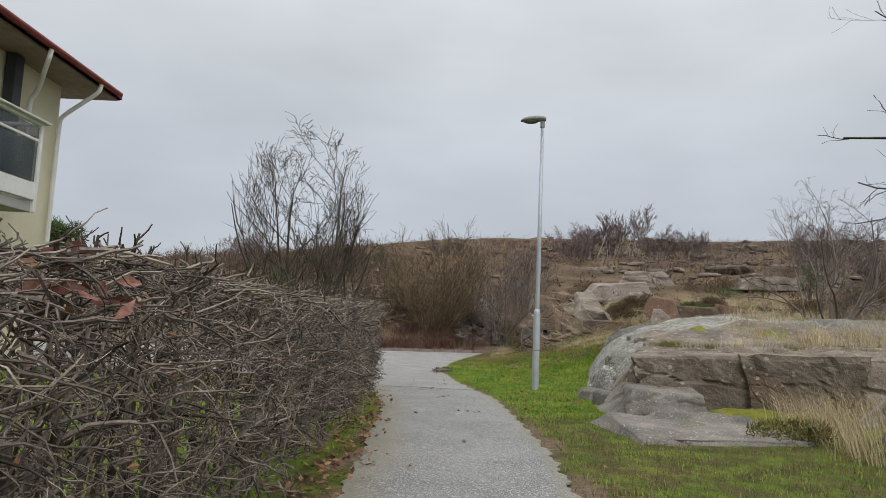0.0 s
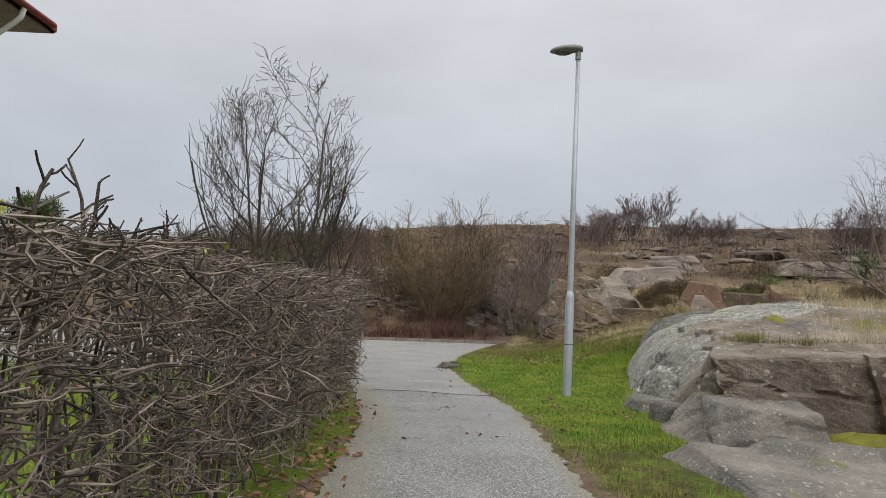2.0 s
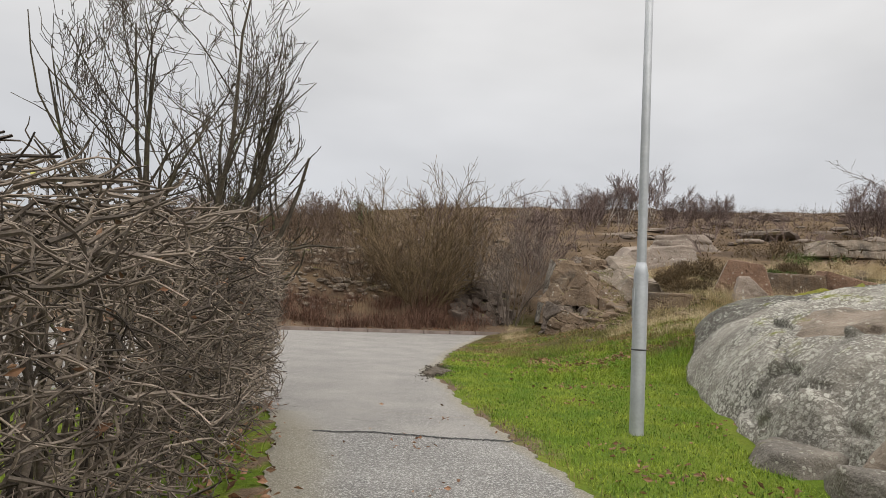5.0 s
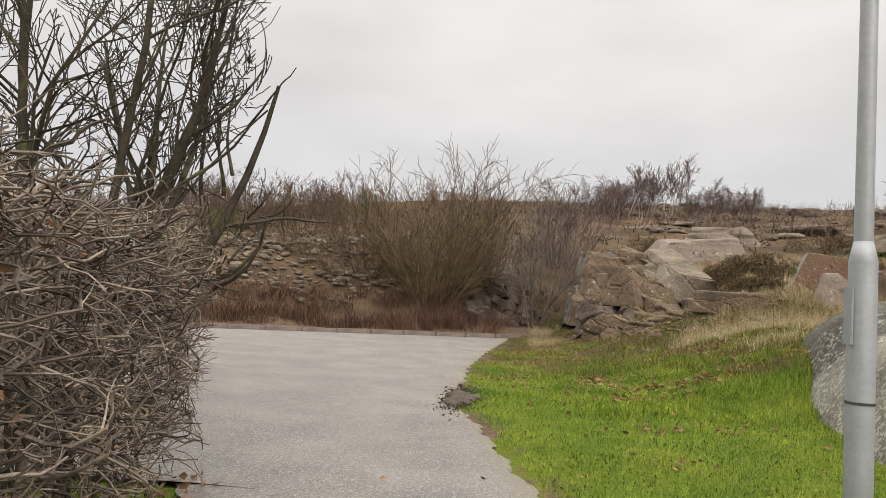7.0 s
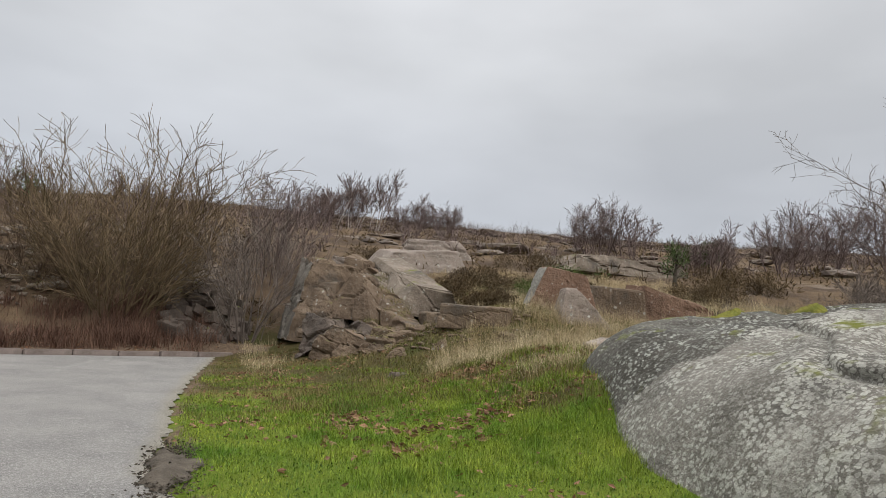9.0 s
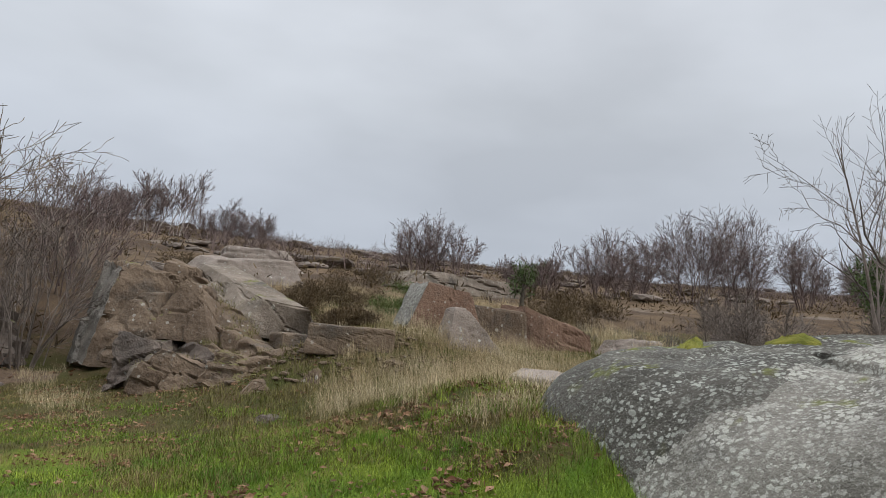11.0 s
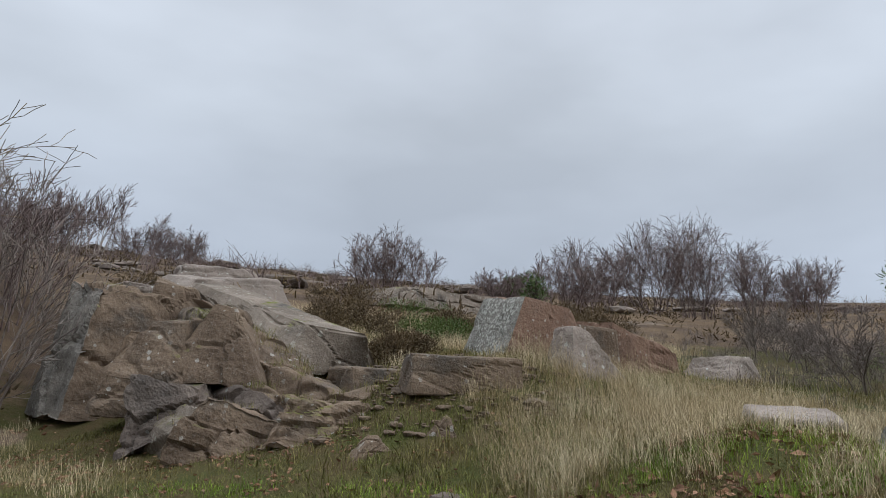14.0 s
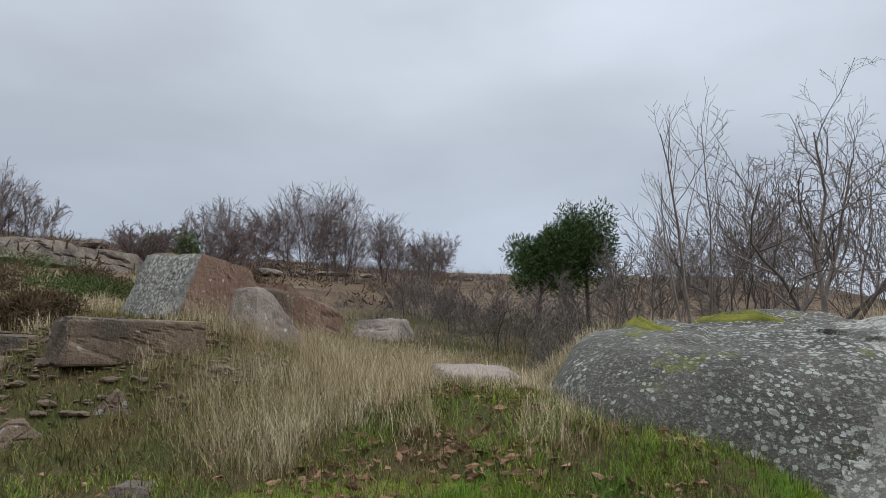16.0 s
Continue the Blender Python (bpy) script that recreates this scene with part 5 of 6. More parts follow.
bare_plant("birch_sapling", at(10.2, 13.5), 26, dict(count=3, height=5.0, radius=0.032, spread=0.25, wiggle=0.05, foot=0.2, n=8),
           [lv(14, 0.32, 40, 0.5, 0.22, 0.12, 5, 0.3), lv(5, 0.45, 35, 0.6, 0.12, 0.15, 4, 0.2)],
           (M_GREY_TWIG, M_GREY_TWIG), "slim pale bare birch sapling", "tree")

# willow thicket behind the kerb
WILLOW = [lv(9, 0.40, 36, 0.6, 0.10, 0.15, 5, 0.25), lv(6, 0.5, 36, 0.7, 0.06, 0.18, 4, 0.15)]
bare_plant("willow_bush", (-3.1, 27.8, 0.25), 41, dict(count=60, height=5.8, radius=0.034, spread=0.85, wiggle=0.10, foot=0.6, n=8), WILLOW, (M_WILLOW, M_WILLOW), "large olive-brown leafless willow bush behind the kerb", "bush", least=0.007)
bare_plant("willow_bush", (-5.6, 28.6, 0.5), 42, dict(count=34, height=3.9, radius=0.026, spread=1.05, wiggle=0.11, foot=0.8, n=8), WILLOW, (M_TWIG, M_TWIG), "wide brown leafless willow bush", "bush", least=0.007)
bare_plant("willow_bush", (-1.7, 30.0, 1.0), 43, dict(count=22, height=4.6, radius=0.026, spread=0.65, wiggle=0.10, foot=0.7, n=8), WILLOW, (M_TWIG, M_TWIG), "wide brown leafless willow bush", "bush", least=0.007)
bare_plant("shrub", (0.5, 27.4, 0.35), 44, dict(count=20, height=4.2, radius=0.024, spread=0.5, wiggle=0.10, foot=0.5, n=8), WILLOW, (M_GREY_TWIG, M_GREY_TWIG), "upright grey leafless shrub beside the stone heap", "bush", least=0.006)
bare_plant("shrub", (1.6, 31.5, 2.2), 45, dict(count=18, height=3.9, radius=0.024, spread=0.5, wiggle=0.08, foot=0.6, n=8), WILLOW, (M_PURPLE_TWIG, M_PURPLE_TWIG), "purple-brown leafless shrub on the slope", "bush", least=0.007)
bare_plant("shrub", (-8.2, 29.5, 1.1), 46, dict(count=34, height=2.7, radius=0.02, spread=0.9, wiggle=0.09, foot=0.8, n=7), WILLOW, (M_TWIG, M_TWIG), "low sprawling brown shrub", "bush", least=0.006)

for x, y, h, sd in ((-9.6, 32.6, 2.4, 91), (-12.4, 33.4, 2.6, 92), (-15.2, 32.8, 2.5, 93), (-7.2, 33.2, 2.6, 94), (-18.5, 33.0, 2.6, 95), (-10.9, 36.0, 2.6, 96), (-14.0, 36.5, 2.8, 97)):
    bare_plant("shrub", at(x, y), sd, dict(count=22, height=h, radius=0.022, spread=0.95, wiggle=0.12, foot=1.0, n=7), WILLOW, (M_TWIG, M_TWIG), "sprawling brown leafless shrub above the scree", "bush", "shrubs above the scree", least=0.007)

# shrubs and birches up the hill
SHRUB = [lv(14, 0.46, 42, 0.55, 0.12, 0.16, 5, 0.2), lv(11, 0.5, 42, 0.65, 0.06, 0.2, 4, 0.15)]
BIRCH = [lv(12, 0.45, 36, 0.5, 0.12, 0.12, 5, 0.4), lv(10, 0.5, 34, 0.65, 0.06, 0.16, 4, 0.2)]
for x, y, h, sd in ((10.3, 66, 5.6, 51), (12.3, 66.5, 6.0, 52), (8.0, 65, 4.4, 53)):
    bare_plant("birch", at(x, y), sd, dict(count=6, height=h * 0.9, radius=0.06, spread=0.36, lean=(0.16, 0), wiggle=0.07, foot=0.6, n=7), BIRCH, (M_BIRCH, M_PURPLE_TWIG), "white-stemmed leafless birch leaning with the wind", "tree", "birches on the hill", least=0.013)
for x, y, h, sp, n, sd in ((18.0, 64, 3.4, 0.6, 12, 54), (22.6, 46, 3.8, 0.6, 14, 55), (25.2, 46, 3.0, 0.6, 10, 56), (37.5, 36.5, 6.6, 0.42, 16, 57), (42.5, 36.2, 6.8, 0.42, 16, 58),
                           (33.0, 37.5, 4.8, 0.55, 14, 59), (48.5, 35.0, 5.6, 0.5, 14, 60), (29.0, 36.5, 3.4, 0.6, 12, 61), (54.5, 33.5, 4.6, 0.5, 12, 62), (22.3, 34.6, 2.6, 0.5, 14, 63),
                           (60, 36, 4.4, 0.5, 12, 64), (6.0, 58, 3.4, 0.6, 12, 65), (14.5, 62, 3.6, 0.6, 14, 66), (7.0, 66, 3.8, 0.5, 8, 85), (9.2, 67, 4.0, 0.5, 8, 86), (-6, 55, 2.8, 0.7, 12, 67), (-14, 50, 3.0, 0.7, 12, 68), (-22, 48, 3.2, 0.7, 14, 69)):
    bare_plant("shrub", at(x, y), sd, dict(count=n, height=h * 0.92, radius=0.04, spread=sp * 1.15, wiggle=0.13, foot=1.0, n=7), SHRUB, (M_PURPLE_TWIG, M_PURPLE_TWIG), "leafless purple-brown shrub on the heather hill", "bush", "shrubs on the hill", least=0.009)
# the copse beyond the dry grass
for x, y, h, sp, n, sd in ((13.5, 17.2, 2.2, 0.8, 20, 71), (15.5, 19.0, 2.4, 0.8, 20, 72), (17.0, 16.2, 2.8, 0.6, 18, 73), (14.6, 14.4, 2.7, 0.5, 16, 74), (17.5, 20.8, 2.2, 0.8, 18, 75), (13.2, 12.6, 3.0, 0.5, 16, 76),
                           (12.0, 15.4, 2.1, 0.6, 14, 77), (16.0, 12.0, 3.2, 0.5, 16, 78), (13.0, 9.8, 3.2, 0.5, 16, 79), (20.5, 22.5, 2.2, 0.8, 18, 80), (19.0, 13.5, 3.2, 0.5, 16, 81), (11.5, 8.0, 3.0, 0.5, 14, 82)):
    bare_plant("shrub", at(x, y), sd, dict(count=max(7, n - 9), height=h * (1.15 if y < 15 else 0.62), radius=0.02, spread=sp, wiggle=0.14, foot=0.7, n=7), SHRUB, (M_GREY_TWIG, M_GREY_TWIG), "tangled leafless shrub in the copse", "bush", "shrubs of the copse", least=0.005)


def tufts(rng, centres, radii, count, size):
    """Needle clumps: short spiky strips round the given centres."""
    ci = rng.integers(len(centres), size=count)
    u = unit(rng.normal(size=(count, 3)))
    pos = centres[ci] + u * (radii[ci] * rng.random(count) ** 0.4)[:, None]
    d = unit(u + rng.normal(size=u.shape) * 0.7 + np.array([0, 0, 0.35]))
    side = unit(np.cross(d, rng.normal(size=d.shape))) * size * 0.14
    ln = (size * (0.6 + 0.8 * rng.random(count)))[:, None]
    v = np.stack([pos - side, pos + side, pos + d * ln + side * 0.4, pos + d * ln - side * 0.4], 1).reshape(-1, 3)
    return v, np.arange(count * 4).reshape(-1, 4)


def pine(x, y, h, r, seed, label="dark green pine with a dense rounded crown", n=9000):
    rng = np.random.default_rng(seed)
    root = tagged(new("pine"), label, "tree")
    root.location = at(x, y)
    P, R = stems(rng, 1, h * 0.95, 0.11, 0.1, wiggle=0.05, foot=0.05, n=8)
    Q, S = shoots(rng, P, R, 18, 0.44, 66, 0.5, 0.14, 0.16, 5, 0.35)
    v, f = joined([tubes(P, R, 6), tubes(Q, S, 4)])
    put_in(new("trunk", mesh_of("trunk", v, f, M_BARK, True)), root)
    c = np.concatenate([Q[:, -1], Q[:, -2], Q[:, 2]])
    v, f = tufts(rng, c, np.full(len(c), r * 0.2), 2 * n, 0.13)
    put_in(new("crown", mesh_of("crown", v, f, M_PINE)), root)


pine(21.6, 18.2, 4.9, 2.8, 5, n=7500)
pine(22.6, 16.6, 4.5, 2.8, 6, n=6500)
pine(-9.3, 43, 3.2, 1.4, 7, "thin wind-bent young pine", 500)
pine(-21.8, 24.2, 4.6, 2.4, 8)
pine(15.3, 27.4, 2.6, 0.7, 11, "small dark wind-shaped pine above the rocks", 260)
pine(24.0, 36.5, 2.0, 1.4, 10, "small dark green pine shrub", 2500)


def low_bush(name, x, y, rx, ry, h, mat, label, seed, n=9000, size=0.062):
    """A dense low cushion of short sprigs."""
    rng = np.random.default_rng(seed)
    a = rng.random((18, 2)) * 2 - 1
    a = a[(a ** 2).sum(1) < 1]
    c = np.stack([x + a[:, 0] * rx, y + a[:, 1] * ry, np.zeros(len(a))], 1)
    c[:, 2] = height(c[:, 0], c[:, 1]) + h * 0.45 * (1 - 0.5 * (a ** 2).sum(1))
    v, f = tufts(rng, c, np.full(len(c), h * 0.55), n, size)
    return tagged(new(name, mesh_of(name, v, f, mat)), label, "bush")


for k, (x, y, rx, ry, h) in enumerate(((6.0, 25.4, 1.1, 0.7, 0.6), (7.5, 26.1, 1.3, 0.8, 0.7), (6.3, 22.7, 0.6, 0.5, 0.5), (6.2, 10.2, 0.5, 0.4, 0.35), (10.4, 25.8, 1.3, 0.8, 0.6), (14.5, 25.0, 1.4, 0.9, 0.7), (5.0, 33, 1.6, 1.0, 0.7), (13, 34, 2.2, 1.2, 0.8), (20, 30, 2.0, 1.2, 0.9), (18, 27, 1.4, 1.0, 0.7))):
    low_bush("heather_clump", x, y, rx, ry, h, M_HEATHER, "dark brown cushion of heather on the slope", 200 + k)
low_bush("juniper", 8.8, 24.6, 1.5, 0.7, 0.6, M_JUNIPER, "low bright green juniper above the leaning slab", 220, 6000)
low_bush("juniper", 12.8, 30.0, 1.6, 0.8, 0.6, M_JUNIPER, "low green juniper on the slope", 221, 2600)
low_bush("juniper", -12.6, 30.5, 0.9, 0.8, 1.3, M_JUNIPER, "green juniper among the scree", 222, 3200)
low_bush("juniper", 18.5, 18.4, 0.8, 0.6, 0.8, M_JUNIPER, "small green juniper in the copse", 223, 1800)
low_bush("shrub", 5.6, 1.9, 0.7, 0.4, 0.26, M_OLIVE, "low grey-green shrub at the edge of the lawn", 224, 1500, 0.07)


def undergrowth():
    rng = np.random.default_rng(77)
    c = np.stack([-11.5 + 11.0 * rng.random(150), 0.8 + 3.6 * rng.random(150) ** 1.3], 1)
    n = 15000
    k = rng.integers(150, size=n)
    x = c[k, 0] + rng.normal(size=n) * 0.22
    y = kerb_y(x) + np.maximum(c[k, 1] + rng.normal(size=n) * 0.2, 0.5)
    v, f = blades(rng, np.stack([x, y], 1), height(x, y), (0.25 + 0.5 * rng.random(150))[k], 0.014, 1.1, 0.3)
    tagged(new("undergrowth", mesh_of("undergrowth", v, f, M_BROOM)), "rust-brown dead undergrowth behind the kerb", "undergrowth", kind="stuff")


undergrowth()


def brush():
    """The belt of leafless brush that covers the far slope."""
    rng = np.random.default_rng(88)
    n = 5200
    x = -95 + 190 * rng.random(n)
    y = 34 + 62 * rng.random(n) ** 1.2
    ok = (wave(x, y, 0.07, 6.0) + 0.5 * wave(x, y, 0.21, 2.0) > 0.02) | (rng.random(n) < 0.12)
    x, y = x[ok], y[ok]
    m = len(x)
    P0 = np.stack([x, y, height(x, y)], 1)
    P, R = [], []
    d = unit(rng.normal(size=(m, 3)) * [0.4, 0.4, 0.1] + [0, 0, 1])
    L = 0.4 + 1.0 * rng.random(m) ** 2
    pts = np.stack([P0 + d * (L * t)[:, None] for t in np.linspace(0, 1, 4)], 1)
    rad = np.outer(0.018 + 0.014 * rng.random(m), [1, 0.8, 0.6, 0.35])
    Q, S = shoots(rng, pts, rad, 9, 0.95, 42, 0.7, 0.08, 0.2, 4, 0.0, 0.5)
    v, f = joined([tubes(pts, rad, 3), tubes(Q, S, 3)])
    tagged(new("hill_brush", mesh_of("hill_brush", v, f, M_PURPLE_TWIG)), "leafless brown brush covering the far hill", "brush", kind="stuff")
    c = 2600
    x, y = -80 + 170 * rng.random(c), 24 + 90 * rng.random(c)
    ok = np.sqrt(np.maximum(y - 6, 0) ** 2 + (0.75 * np.maximum(x - 1, 0)) ** 2) > 21
    cen = np.stack([x, y, height(x, y)], 1)[ok]
    v, f = tufts(rng, cen, 0.4 + 0.7 * rng.random(len(cen)), 110000, 0.2)
    tagged(new("hill_heather", mesh_of("hill_heather", v, f, M_HEATHER)), "brown heather covering the hill", "heather", kind="stuff")


brush()


# ---- grass and fallen leaves ----
def field(rng, n, x0, x1, y0, y1, keep):
    x, y = x0 + (x1 - x0) * rng.random(n), y0 + (y1 - y0) * rng.random(n)
    ok = keep(x, y)
    return np.stack([x[ok], y[ok]], 1)


def rock_side(x, y):
    west = np.interp(y, [2.5, 4.2, 5.0, 7.0, 9.0, 11.0, 12.5, 14.0, 15.2, 15.8], [3.5, 3.4, 3.2, 3.0, 3.2, 3.55, 3.85, 4.35, 5.1, 9.2])
    return np.where((y < 2.4) | (y > 15.8), 99.0, west)


def lawn_q(x, y):
    return np.sqrt(np.maximum(y - 6, 0) ** 2 + (0.75 * np.maximum(x - 1, 0)) ** 2)


def trail(x, y):
    """Distance from the trodden gap that leads through the dry grass to the flat slab."""
    a, d = np.array([1.8, 14.9]), np.array([2.5, 0.5])
    t = np.clip(((x - a[0]) * d[0] + (y - a[1]) * d[1]) / (d @ d), 0, 1)
    return np.hypot(x - a[0] - t * d[0], y - a[1] - t * d[1]) - 0.10 - 0.25 * t + 0.12 * wave(x, y, 2.3, 1.0)


def off_slabs(x, y):
    return (np.hypot((x - 4.35) / 1.15, (y - 2.0) / 0.92) > 1) & (np.hypot((x - 4.15) / 0.8, (y - 4.1) / 0.75) > 1)


def sward(name, n, box, keep, length, width, lean, mat, label, seed, wind=(0, 0), clump=0, lift=0.0):
    rng = np.random.default_rng(seed)
    xy = field(rng, n, *box, keep)
    if clump:
        c = xy[rng.integers(len(xy), size=clump)]
        pick = rng.integers(clump, size=len(xy))
        xy = c[pick] + rng.normal(size=xy.shape) * 0.11
        ok = keep(xy[:, 0], xy[:, 1])
        xy = xy[ok]
        length = (length * (0.5 + 0.75 * rng.random(clump)))[pick][ok]
    v, f = blades(rng, xy, height(xy[:, 0], xy[:, 1]) if not lift else np.full(len(xy), lift), length, width, lean, 0.4, wind)
    return tagged(new(name, mesh_of(name, v, f, mat)), label, "grass", kind="stuff")


on_lawn = lambda x, y: (x > edge_right(y) + 0.10 + 0.08 * wave(x, y, 4.0, 1.0)) & (x < rock_side(x, y) + 0.1) & (lawn_q(x, y) < 10.8 + 1.0 * wave(x, y, 1.1, 3.0)) & (y < np.interp(x, [2.4, 3.6], [17.5, 13.2]) + 0.9 * wave(x, y, 1.7, 1.0))
sward("lawn_grass", 190000, (-1, 5, 3, 17), on_lawn, 0.042, 0.0045, 1.5, M_GREEN, "short green lawn grass", 301)
sward("lawn_tufts", 40000, (-1, 5, 3, 17), lambda x, y: on_lawn(x, y) & (wave(x, y, 2.7, 4.0) > 0.0), 0.085, 0.0045, 1.3, M_GREEN, "longer tufts of lawn grass", 323, clump=900)
sward("lawn_weeds", 26000, (-1, 5, 3, 17), on_lawn, 0.032, 0.014, 2.4, M_WEED, "flat dark green rosettes of weeds in the lawn", 324, clump=1500)
sward("rough_grass", 30000, (0.5, 8, -6, 4.6), lambda x, y: (x > edge_right(y) + 0.22) & (x < edge_right(y) + 4.5) & off_slabs(x, y), 0.06, 0.006, 1.0, M_OLIVE, "patchy olive grass beside the path", 315, clump=1300)
sward("lawn_grass", 26000, (0.5, 8, -6, 4.2), lambda x, y: (x > edge_right(y) + 0.15) & (x < edge_right(y) + 3.8) & (wave(x, y, 1.9, 2.0) > -0.25) & off_slabs(x, y), 0.05, 0.006, 0.9, M_GREEN, "short green lawn grass", 302)
sward("garden_grass", 30000, (-9, 1, -9, 8), lambda x, y: x < edge_left(y) - 0.6, 0.07, 0.012, 0.9, M_GREEN, "green garden lawn behind the hedge", 303)
sward("rough_grass", 90000, (-1, 6, 12, 25.3), lambda x, y: (x > edge_right(y) + 0.1) & (lawn_q(x, y) > 8.6 + 0.8 * wave(x, y, 1.9, 5.0)) & (x < rock_side(x, y) + 0.1) & (x < np.interp(y, [20, 21, 25], [6, 4.4, 3.0])), 0.075, 0.005, 1.5, M_OLIVE, "rough olive grass between lawn and rocks", 304, clump=2600)
sward("rough_grass", 9000, (0.4, 4, -6, 9), lambda x, y: (x > edge_right(y) + 0.02) & (x < edge_right(y) + 0.35), 0.07, 0.006, 0.9, M_OLIVE, "worn olive grass along the path edge", 305)
sward("hedge_foot_grass", 3200, (-2.4, 1.2, -8, 8), lambda x, y: (x < edge_left(y) - 0.02) & (x > edge_left(y) - 0.35), 0.10, 0.007, 0.8, M_GREEN, "green weeds at the foot of the hedge", 306, clump=260)
dry_at = lambda x, y: (lawn_q(x, y) > 10.6) & (lawn_q(x, y) < 15.5) & (x < 13) & (x > 3.0 + 0.8 * np.maximum(y - 17.2, 0) + 0.6 * wave(x, y, 1.3, 5.0)) & ((y > 16.0) | (x > 9.5)) & (y < 20.2) & (np.hypot(x - 5.8, y - 15.9) > 0.5) & (trail(x, y) > 0)
sward("dry_grass", 90000, (0, 9.0, 11, 23), dry_at, 0.45, 0.0028, 1.15, M_DRY, "tall straw-coloured dry grass below the rocks", 307, (-0.06, 0.0), clump=420)
sward("dry_grass", 42000, (0, 9.0, 11, 23), dry_at, 0.26, 0.004, 1.5, M_OLIVE, "olive foot of the dry grass", 320, clump=420)
sward("dry_grass", 9000, (7.5, 14.5, 12, 21.5), lambda x, y: (x > 7.5) & (wave(x, y, 0.9, 2.0) > -0.4) & (trail(x, y) > 0.1), 0.2, 0.005, 0.8, M_DRY, "short dry grass before the copse", 316, (0, 0), clump=420)
sward("dry_grass", 3600, (0.3, 2.4, 19.5, 27.0), lambda x, y: (x > 0.35) & (x < 1.2 + 0.5 * wave(x, y, 1.2, 2.0)), 0.24, 0.004, 1.0, M_DRY, "straw-coloured dry grass at the head of the lawn", 308, (-0.05, 0), clump=170)
sward("mound_grass", 7000, (3.6, 6.6, 14.4, 16.6), lambda x, y: (trail(x, y) > 0) & (np.hypot(x - 5.8, y - 15.9) > 0.5), 0.24, 0.004, 1.0, M_DRY, "straw and olive grass on the mound beside the outcrop", 313, (0, 0), clump=240)
sward("mound_grass", 36000, (0.6, 7.5, 11.4, 17.4), lambda x, y: (x > edge_right(y) + 0.3) & (x < rock_side(x, y) + 0.2) & (lawn_q(x, y) > np.interp(x, [2.4, 3.4], [9.0, 7.2])) & (trail(x, y) > -0.15) & (np.hypot(x - 5.8, y - 15.9) > 0.5), 0.13, 0.006, 0.9, M_OLIVE, "olive grass on the mound beside the outcrop", 314, (0, 0), clump=700)
sward("dry_grass", 4200, (5.7, 9.0, 0.4, 4.0), lambda x, y: y < 4.0, 0.6, 0.006, 0.6, M_DRY, "tall dry grass before the outcrop", 309, (-0.15, 0.05), clump=75)
sward("dry_grass", 9000, (6.0, 12, 7.5, 15), lambda x, y: x > 8.0, 0.4, 0.007, 0.6, M_DRY, "dry grass on top of the outcrop", 310, (0, 0), clump=130)
sward("dry_grass", 2600, (4.4, 9.5, 6.0, 6.7), lambda x, y: x > 4.4, 0.16, 0.006, 0.8, M_OLIVE, "grass in the joint on top of the outcrop", 317, (0, 0), clump=60, lift=1.12)
sward("dry_grass", 26000, (5.2, 16, 22, 30), lambda x, y: x > 5.2, 0.32, 0.007, 0.9, M_DRY, "dry grass between the upper rocks", 311, (0, 0), clump=420)
sward("rough_grass", 34000, (2, 13, 17, 28), lambda x, y: x > 1.0 + 0.3 * (y - 17), 0.14, 0.01, 0.9, M_OLIVE, "rough olive grass on the rocky slope", 312, clump=1300)


def fallen(n, box, keep, seed, label, size=0.035):
    rng = np.random.default_rng(seed)
    xy = field(rng, n, *box, keep)
    c = xy[rng.integers(len(xy), size=max(6, n // 60))]
    xy = np.where(rng.random(len(xy))[:, None] < 0.6, c[rng.integers(len(c), size=len(xy))] + rng.normal(size=xy.shape) * 0.16, xy)
    pos = np.column_stack([xy, np.maximum(height(xy[:, 0], xy[:, 1]), 0.008) + 0.02])
    v, f = leaf_bits(rng, pos, size, 0.25)
    tagged(new("fallen_leaves", mesh_of("fallen_leaves", v, f, M_DEAD_LEAF)), label, "leaves", kind="stuff")


rng = np.random.default_rng(318)
xy = field(rng, 7000, 5.6, 12.0, 6.3, 11.5, lambda x, y: (x > 6.0 + 0.25 * (y - 6.3)) & (wave(x, y, 1.6, 4.0) > -0.1))
c = xy[rng.integers(len(xy), size=150)]
xy = c[rng.integers(150, size=len(xy))] + rng.normal(size=xy.shape) * 0.12
v, f = blades(rng, xy, rock_top(xy[:, 0], xy[:, 1]), 0.34, 0.006, 0.8, 0.4, (-0.1, 0))
tagged(new("dry_grass", mesh_of("dry_grass", v, f, M_DRY)), "straw-coloured grass in the hollows of the outcrop", "grass", kind="stuff")
sward("green_tufts", 42000, (0.6, 5.2, 11.6, 16.4), lambda x, y: (x > edge_right(y) + 0.2) & (x < rock_side(x, y) + 0.1) & (wave(x, y, 1.3, 8.0) > -0.25), 0.11, 0.005, 1.0, M_GREEN, "tufts of fresh green grass on the mound", 319, clump=420)
sward("dead_undergrowth", 15000, (10.6, 24, 11, 26), lambda x, y: (x > 10.6 + 0.5 * wave(x, y, 0.8, 2.0)) & ((y > 15) | (x > 12)), 0.36, 0.007, 1.2, M_GREY_TWIG, "brown dead undergrowth in the copse", 321, clump=420)
sward("dry_grass", 16000, (5.2, 10.5, 14.7, 18.2), lambda x, y: (x + 0.4 * y > 11.95) & (np.hypot(x - 5.8, y - 15.9) > 0.5), 0.24, 0.005, 1.0, M_DRY, "short dry grass behind the flat slab", 322, (0, 0), clump=420)
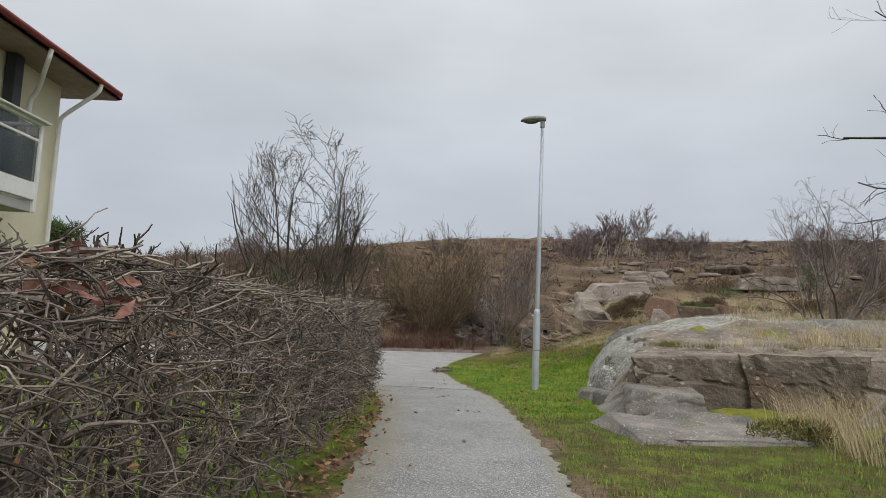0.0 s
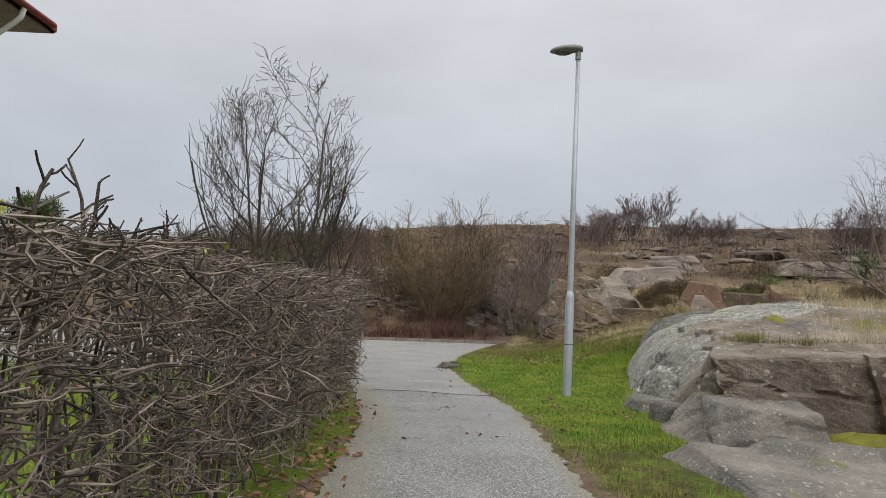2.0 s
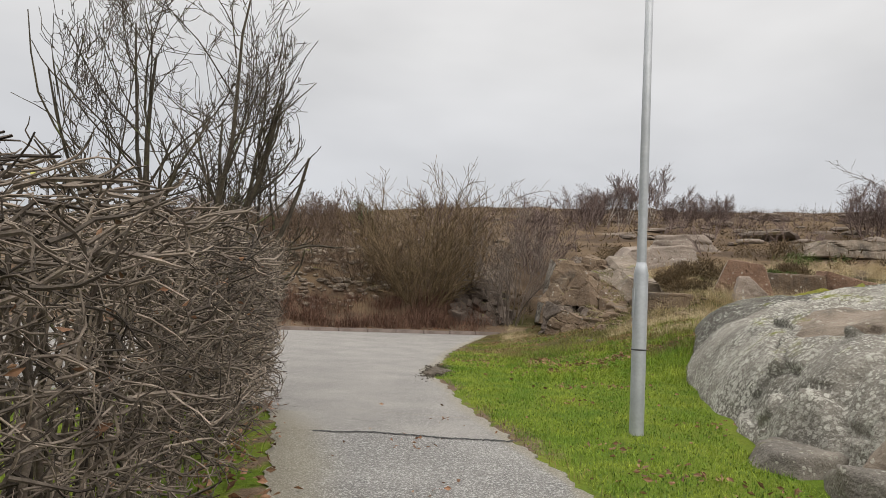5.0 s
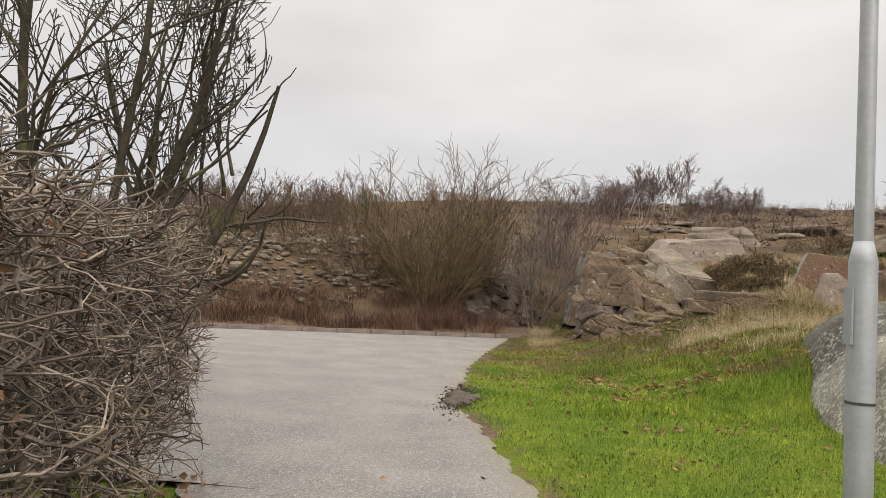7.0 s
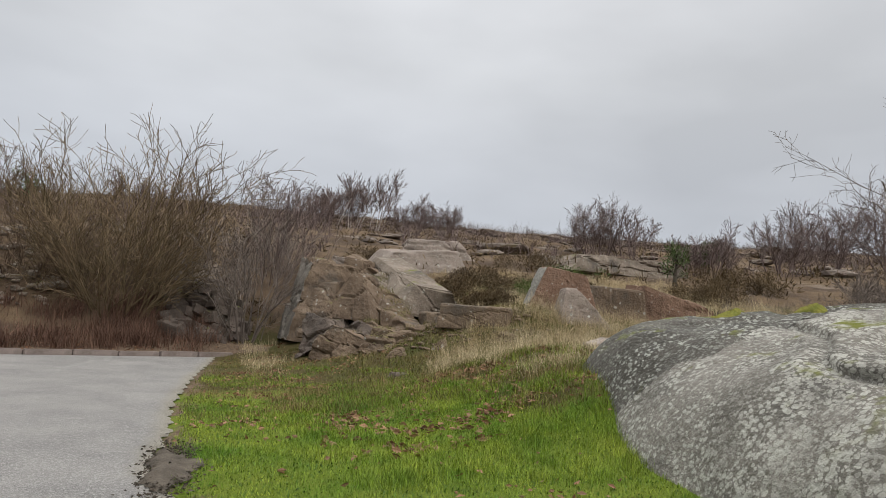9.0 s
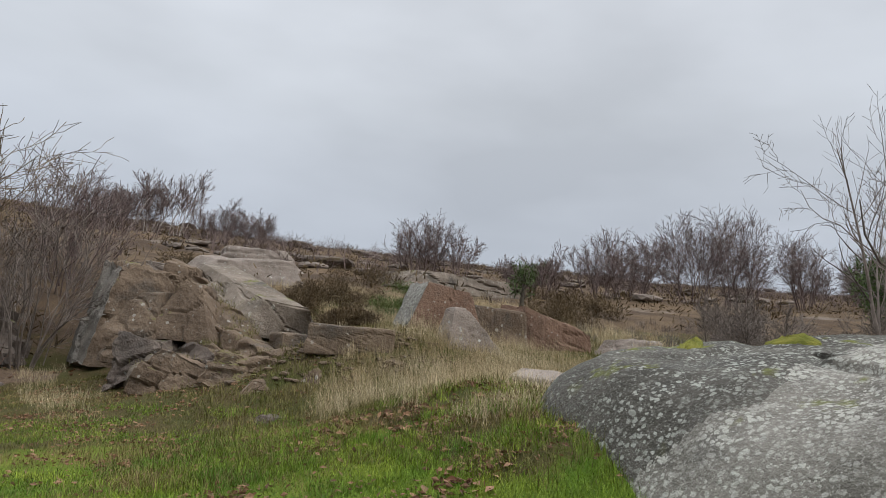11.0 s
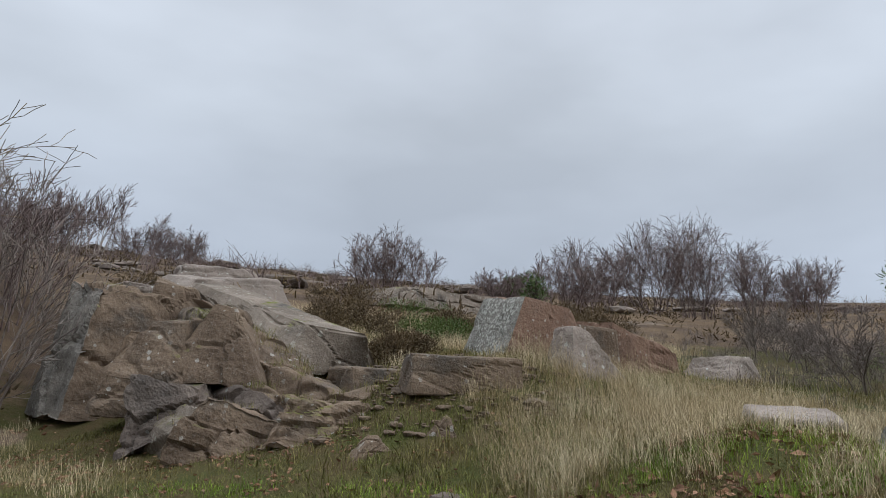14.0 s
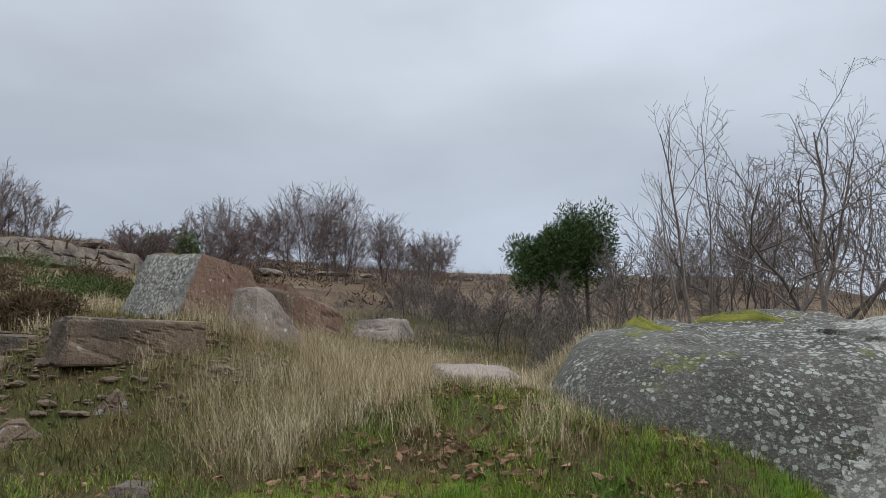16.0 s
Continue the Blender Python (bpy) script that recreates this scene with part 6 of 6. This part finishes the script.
sward("green_tufts", 60000, (-0.8, 4.2, 12.6, 20.5), lambda x, y: (x > edge_right(y) + 0.15) & (x < rock_side(x, y) + 0.1) & (x < np.interp(y, [18, 20.5], [3.0, 1.4])) & (wave(x, y, 1.5, 4.0) + 0.4 * wave(x, y, 4.0, 1.0) > -0.05), 0.07, 0.006, 1.3, M_GREEN, "patches of green grass before the rocks", 325, clump=2600)
fallen(1300, (0.8, 5.2, 12.8, 16.8), lambda x, y: (x < rock_side(x, y) + 0.1) & (wave(x, y, 1.1, 3.0) > -0.2), 407, "curled brown oak leaves in the grass of the mound", 0.055)
fallen(700, (-1, 4.5, 3, 18), on_lawn, 401, "brown fallen leaves on the lawn")
fallen(3300, (-0.5, 5, 12, 24.5), lambda x, y: (x > edge_right(y) + 0.3) & (lawn_q(x, y) > 7.5), 405, "brown fallen leaves in the rough grass", 0.034)
fallen(7000, (-2.4, 1.4, -8, 8), lambda x, y: (x < edge_left(y) + 0.06) & (x > edge_left(y) - 0.5), 402, "brown fallen leaves under the hedge", 0.042)
fallen(2600, (-12, 1.5, 19, 28), lambda x, y: (y > kerb_y(x) + 0.2) & (y < kerb_y(x) + 1.8), 403, "brown fallen leaves behind the kerb", 0.05)
fallen(900, (0.5, 7, -6, 6), lambda x, y: (x > edge_right(y) - 0.02) & (x < edge_right(y) + 0.9), 406, "brown leaf litter along the path edge", 0.025)
fallen(120, (-1, 2.5, -7, 12), lambda x, y: (x > edge_left(y)) & (x < edge_right(y)), 404, "scattered brown leaves on the asphalt", 0.028)


# ---- house ----
def house():
    root = tagged(new("house"), "two-storey cream rendered house with red metal roof edge", "house")
    root.matrix_basis = pose(-9.34, 6.87, 0.11, 0, 0, 8)
    # local: facade in the plane x = 0 facing +x, the corner at y = 0, the house running to -y and -x
    part("wall", box_bm((9.0, 15.0, 6.56), (-4.5, -7.5, 3.28)), M_WALL, root)
    bm = bmesh.new()
    eave, ridge, zo = 1.0, 9.2, 6.74
    pts = [(eave, 1.0, zo), (eave, -15.75, zo), (-9.75, -15.75, zo), (-9.75, 1.0, zo), (-4.5, -4.2, ridge), (-4.5, -10.8, ridge)]
    vs = [bm.verts.new(p) for p in pts] + [bm.verts.new((x, y, z - 0.16)) for x, y, z in pts[:4]]
    for f in ((0, 4, 5, 1), (1, 5, 2), (2, 5, 4, 3), (3, 4, 0), (0, 1, 7, 6), (1, 2, 8, 7), (2, 3, 9, 8), (3, 0, 6, 9)):
        bm.faces.new([vs[i] for i in f])
    bmesh.ops.recalc_face_normals(bm, faces=bm.faces)
    part("roof", bm, M_ROOF, root, "dark red sheet-metal hipped roof")
    part("soffit", box_bm((10.6, 16.7, 0.05), (-4.4, -7.4, 6.56)), M_SOFFIT, root, "brown boarded soffit")

    def pipe(name, path, r, mat, label):
        P = np.array([path], float)
        t = np.linspace(0, len(path) - 1, 40)
        P = np.stack([np.interp(t, np.arange(len(path)), P[0, :, k]) for k in range(3)], 1)
        K = np.ones(5) / 5
        Pp = np.pad(P, ((2, 2), (0, 0)), mode="edge")
        P = np.stack([np.convolve(Pp[:, k], K, mode="valid") for k in range(3)], 1)[None]
        v, f = tubes(P, np.full((1, 40), r), 12)
        ob = put_in(new(name, mesh_of(name, v, f, mat, True)), root)
        tagged(ob, label)

    pipe("gutter", [(1.05, 1.05, 6.65), (1.05, -15.7, 6.65)], 0.065, M_ROOF, "round red metal gutter")
    pipe("gutter", [(1.05, 1.07, 6.65), (-9.8, 1.07, 6.65)], 0.065, M_ROOF, "round red metal gutter")
    pipe("downpipe", [(1.03, -0.15, 6.6), (0.98, -0.15, 6.38), (0.12, -0.12, 5.75), (0.10, -0.12, 5.4), (0.10, -0.12, 0.1)], 0.05, M_WHITE, "white downpipe at the house corner")
    pipe("downpipe", [(1.03, -2.3, 6.6), (0.98, -2.3, 6.35), (0.35, -1.5, 5.95), (0.14, -1.4, 5.75), (0.12, -1.4, 4.2)], 0.05, M_WHITE, "white kinked downpipe above the balcony")

    # balcony
    part("balcony_slab", box_bm((1.35, 7.6, 0.2), (0.675, -6.75, 3.15), 0.01), M_CONCRETE, root, "grey concrete balcony floor")
    part("balcony_fascia", box_bm((0.08, 7.6, 0.34), (1.37, -6.75, 3.45), 0.01), M_WHITE, root, "white balcony edge board")
    rail = part("railing", box_bm((0.10, 7.7, 0.07), (1.38, -6.75, 4.78), 0.012), M_WHITE, root, "white railing with glass panes")
    part("side_rail", box_bm((1.35, 0.09, 0.07), (0.69, -2.98, 4.78), 0.012), M_WHITE, rail)
    part("middle_rail", box_bm((0.05, 7.6, 0.05), (1.38, -6.75, 4.45), 0.008), M_WHITE, rail)
    for k in range(6):
        part("post", box_bm((0.07, 0.09, 1.75), (1.39, -2.98 - k * 1.5, 3.92), 0.008), M_WHITE, rail)
        if k < 5:
            part("pane", box_bm((0.012, 1.4, 0.76), (1.38, -3.73 - k * 1.5, 4.02)), M_GLASS, rail, "grey tinted glass pane")
            part("upper_pane", box_bm((0.012, 1.4, 0.22), (1.38, -3.73 - k * 1.5, 4.6)), M_GLASS, rail)
    part("side_pane", box_bm((1.2, 0.012, 0.9), (0.7, -2.98, 4.1)), M_GLASS, rail, "grey tinted glass pane")
    part("rail_cap", box_bm((0.24, 7.9, 0.035), (1.40, -6.78, 4.83), 0.008), M_WHITE, rail, "broad white handrail")
    part("end_panel", box_bm((1.25, 0.03, 0.34), (0.72, -2.95, 3.45)), M_WHITE, rail)
    part("balcony_post", box_bm((0.22, 0.30, 3.2), (0.14, -2.05, 4.9), 0.01), M_FRAME, root, "dark weathered timber post")
    win = part("window", box_bm((0.06, 2.6, 2.1), (0.02, -5.2, 4.6), 0.01), M_FRAME, root, "dark framed balcony window")
    for k in range(2):
        part("pane", box_bm((0.02, 1.1, 1.9), (0.055, -4.6 - k * 1.25, 4.6)), M_GLASS, win)
    lower = part("window", box_bm((0.06, 1.6, 1.3), (0.02, -3.4, 1.6), 0.01), M_FRAME, root, "dark framed ground floor window")
    part("pane", box_bm((0.02, 1.4, 1.1), (0.055, -3.4, 1.6)), M_GLASS, lower)
    return root


house()
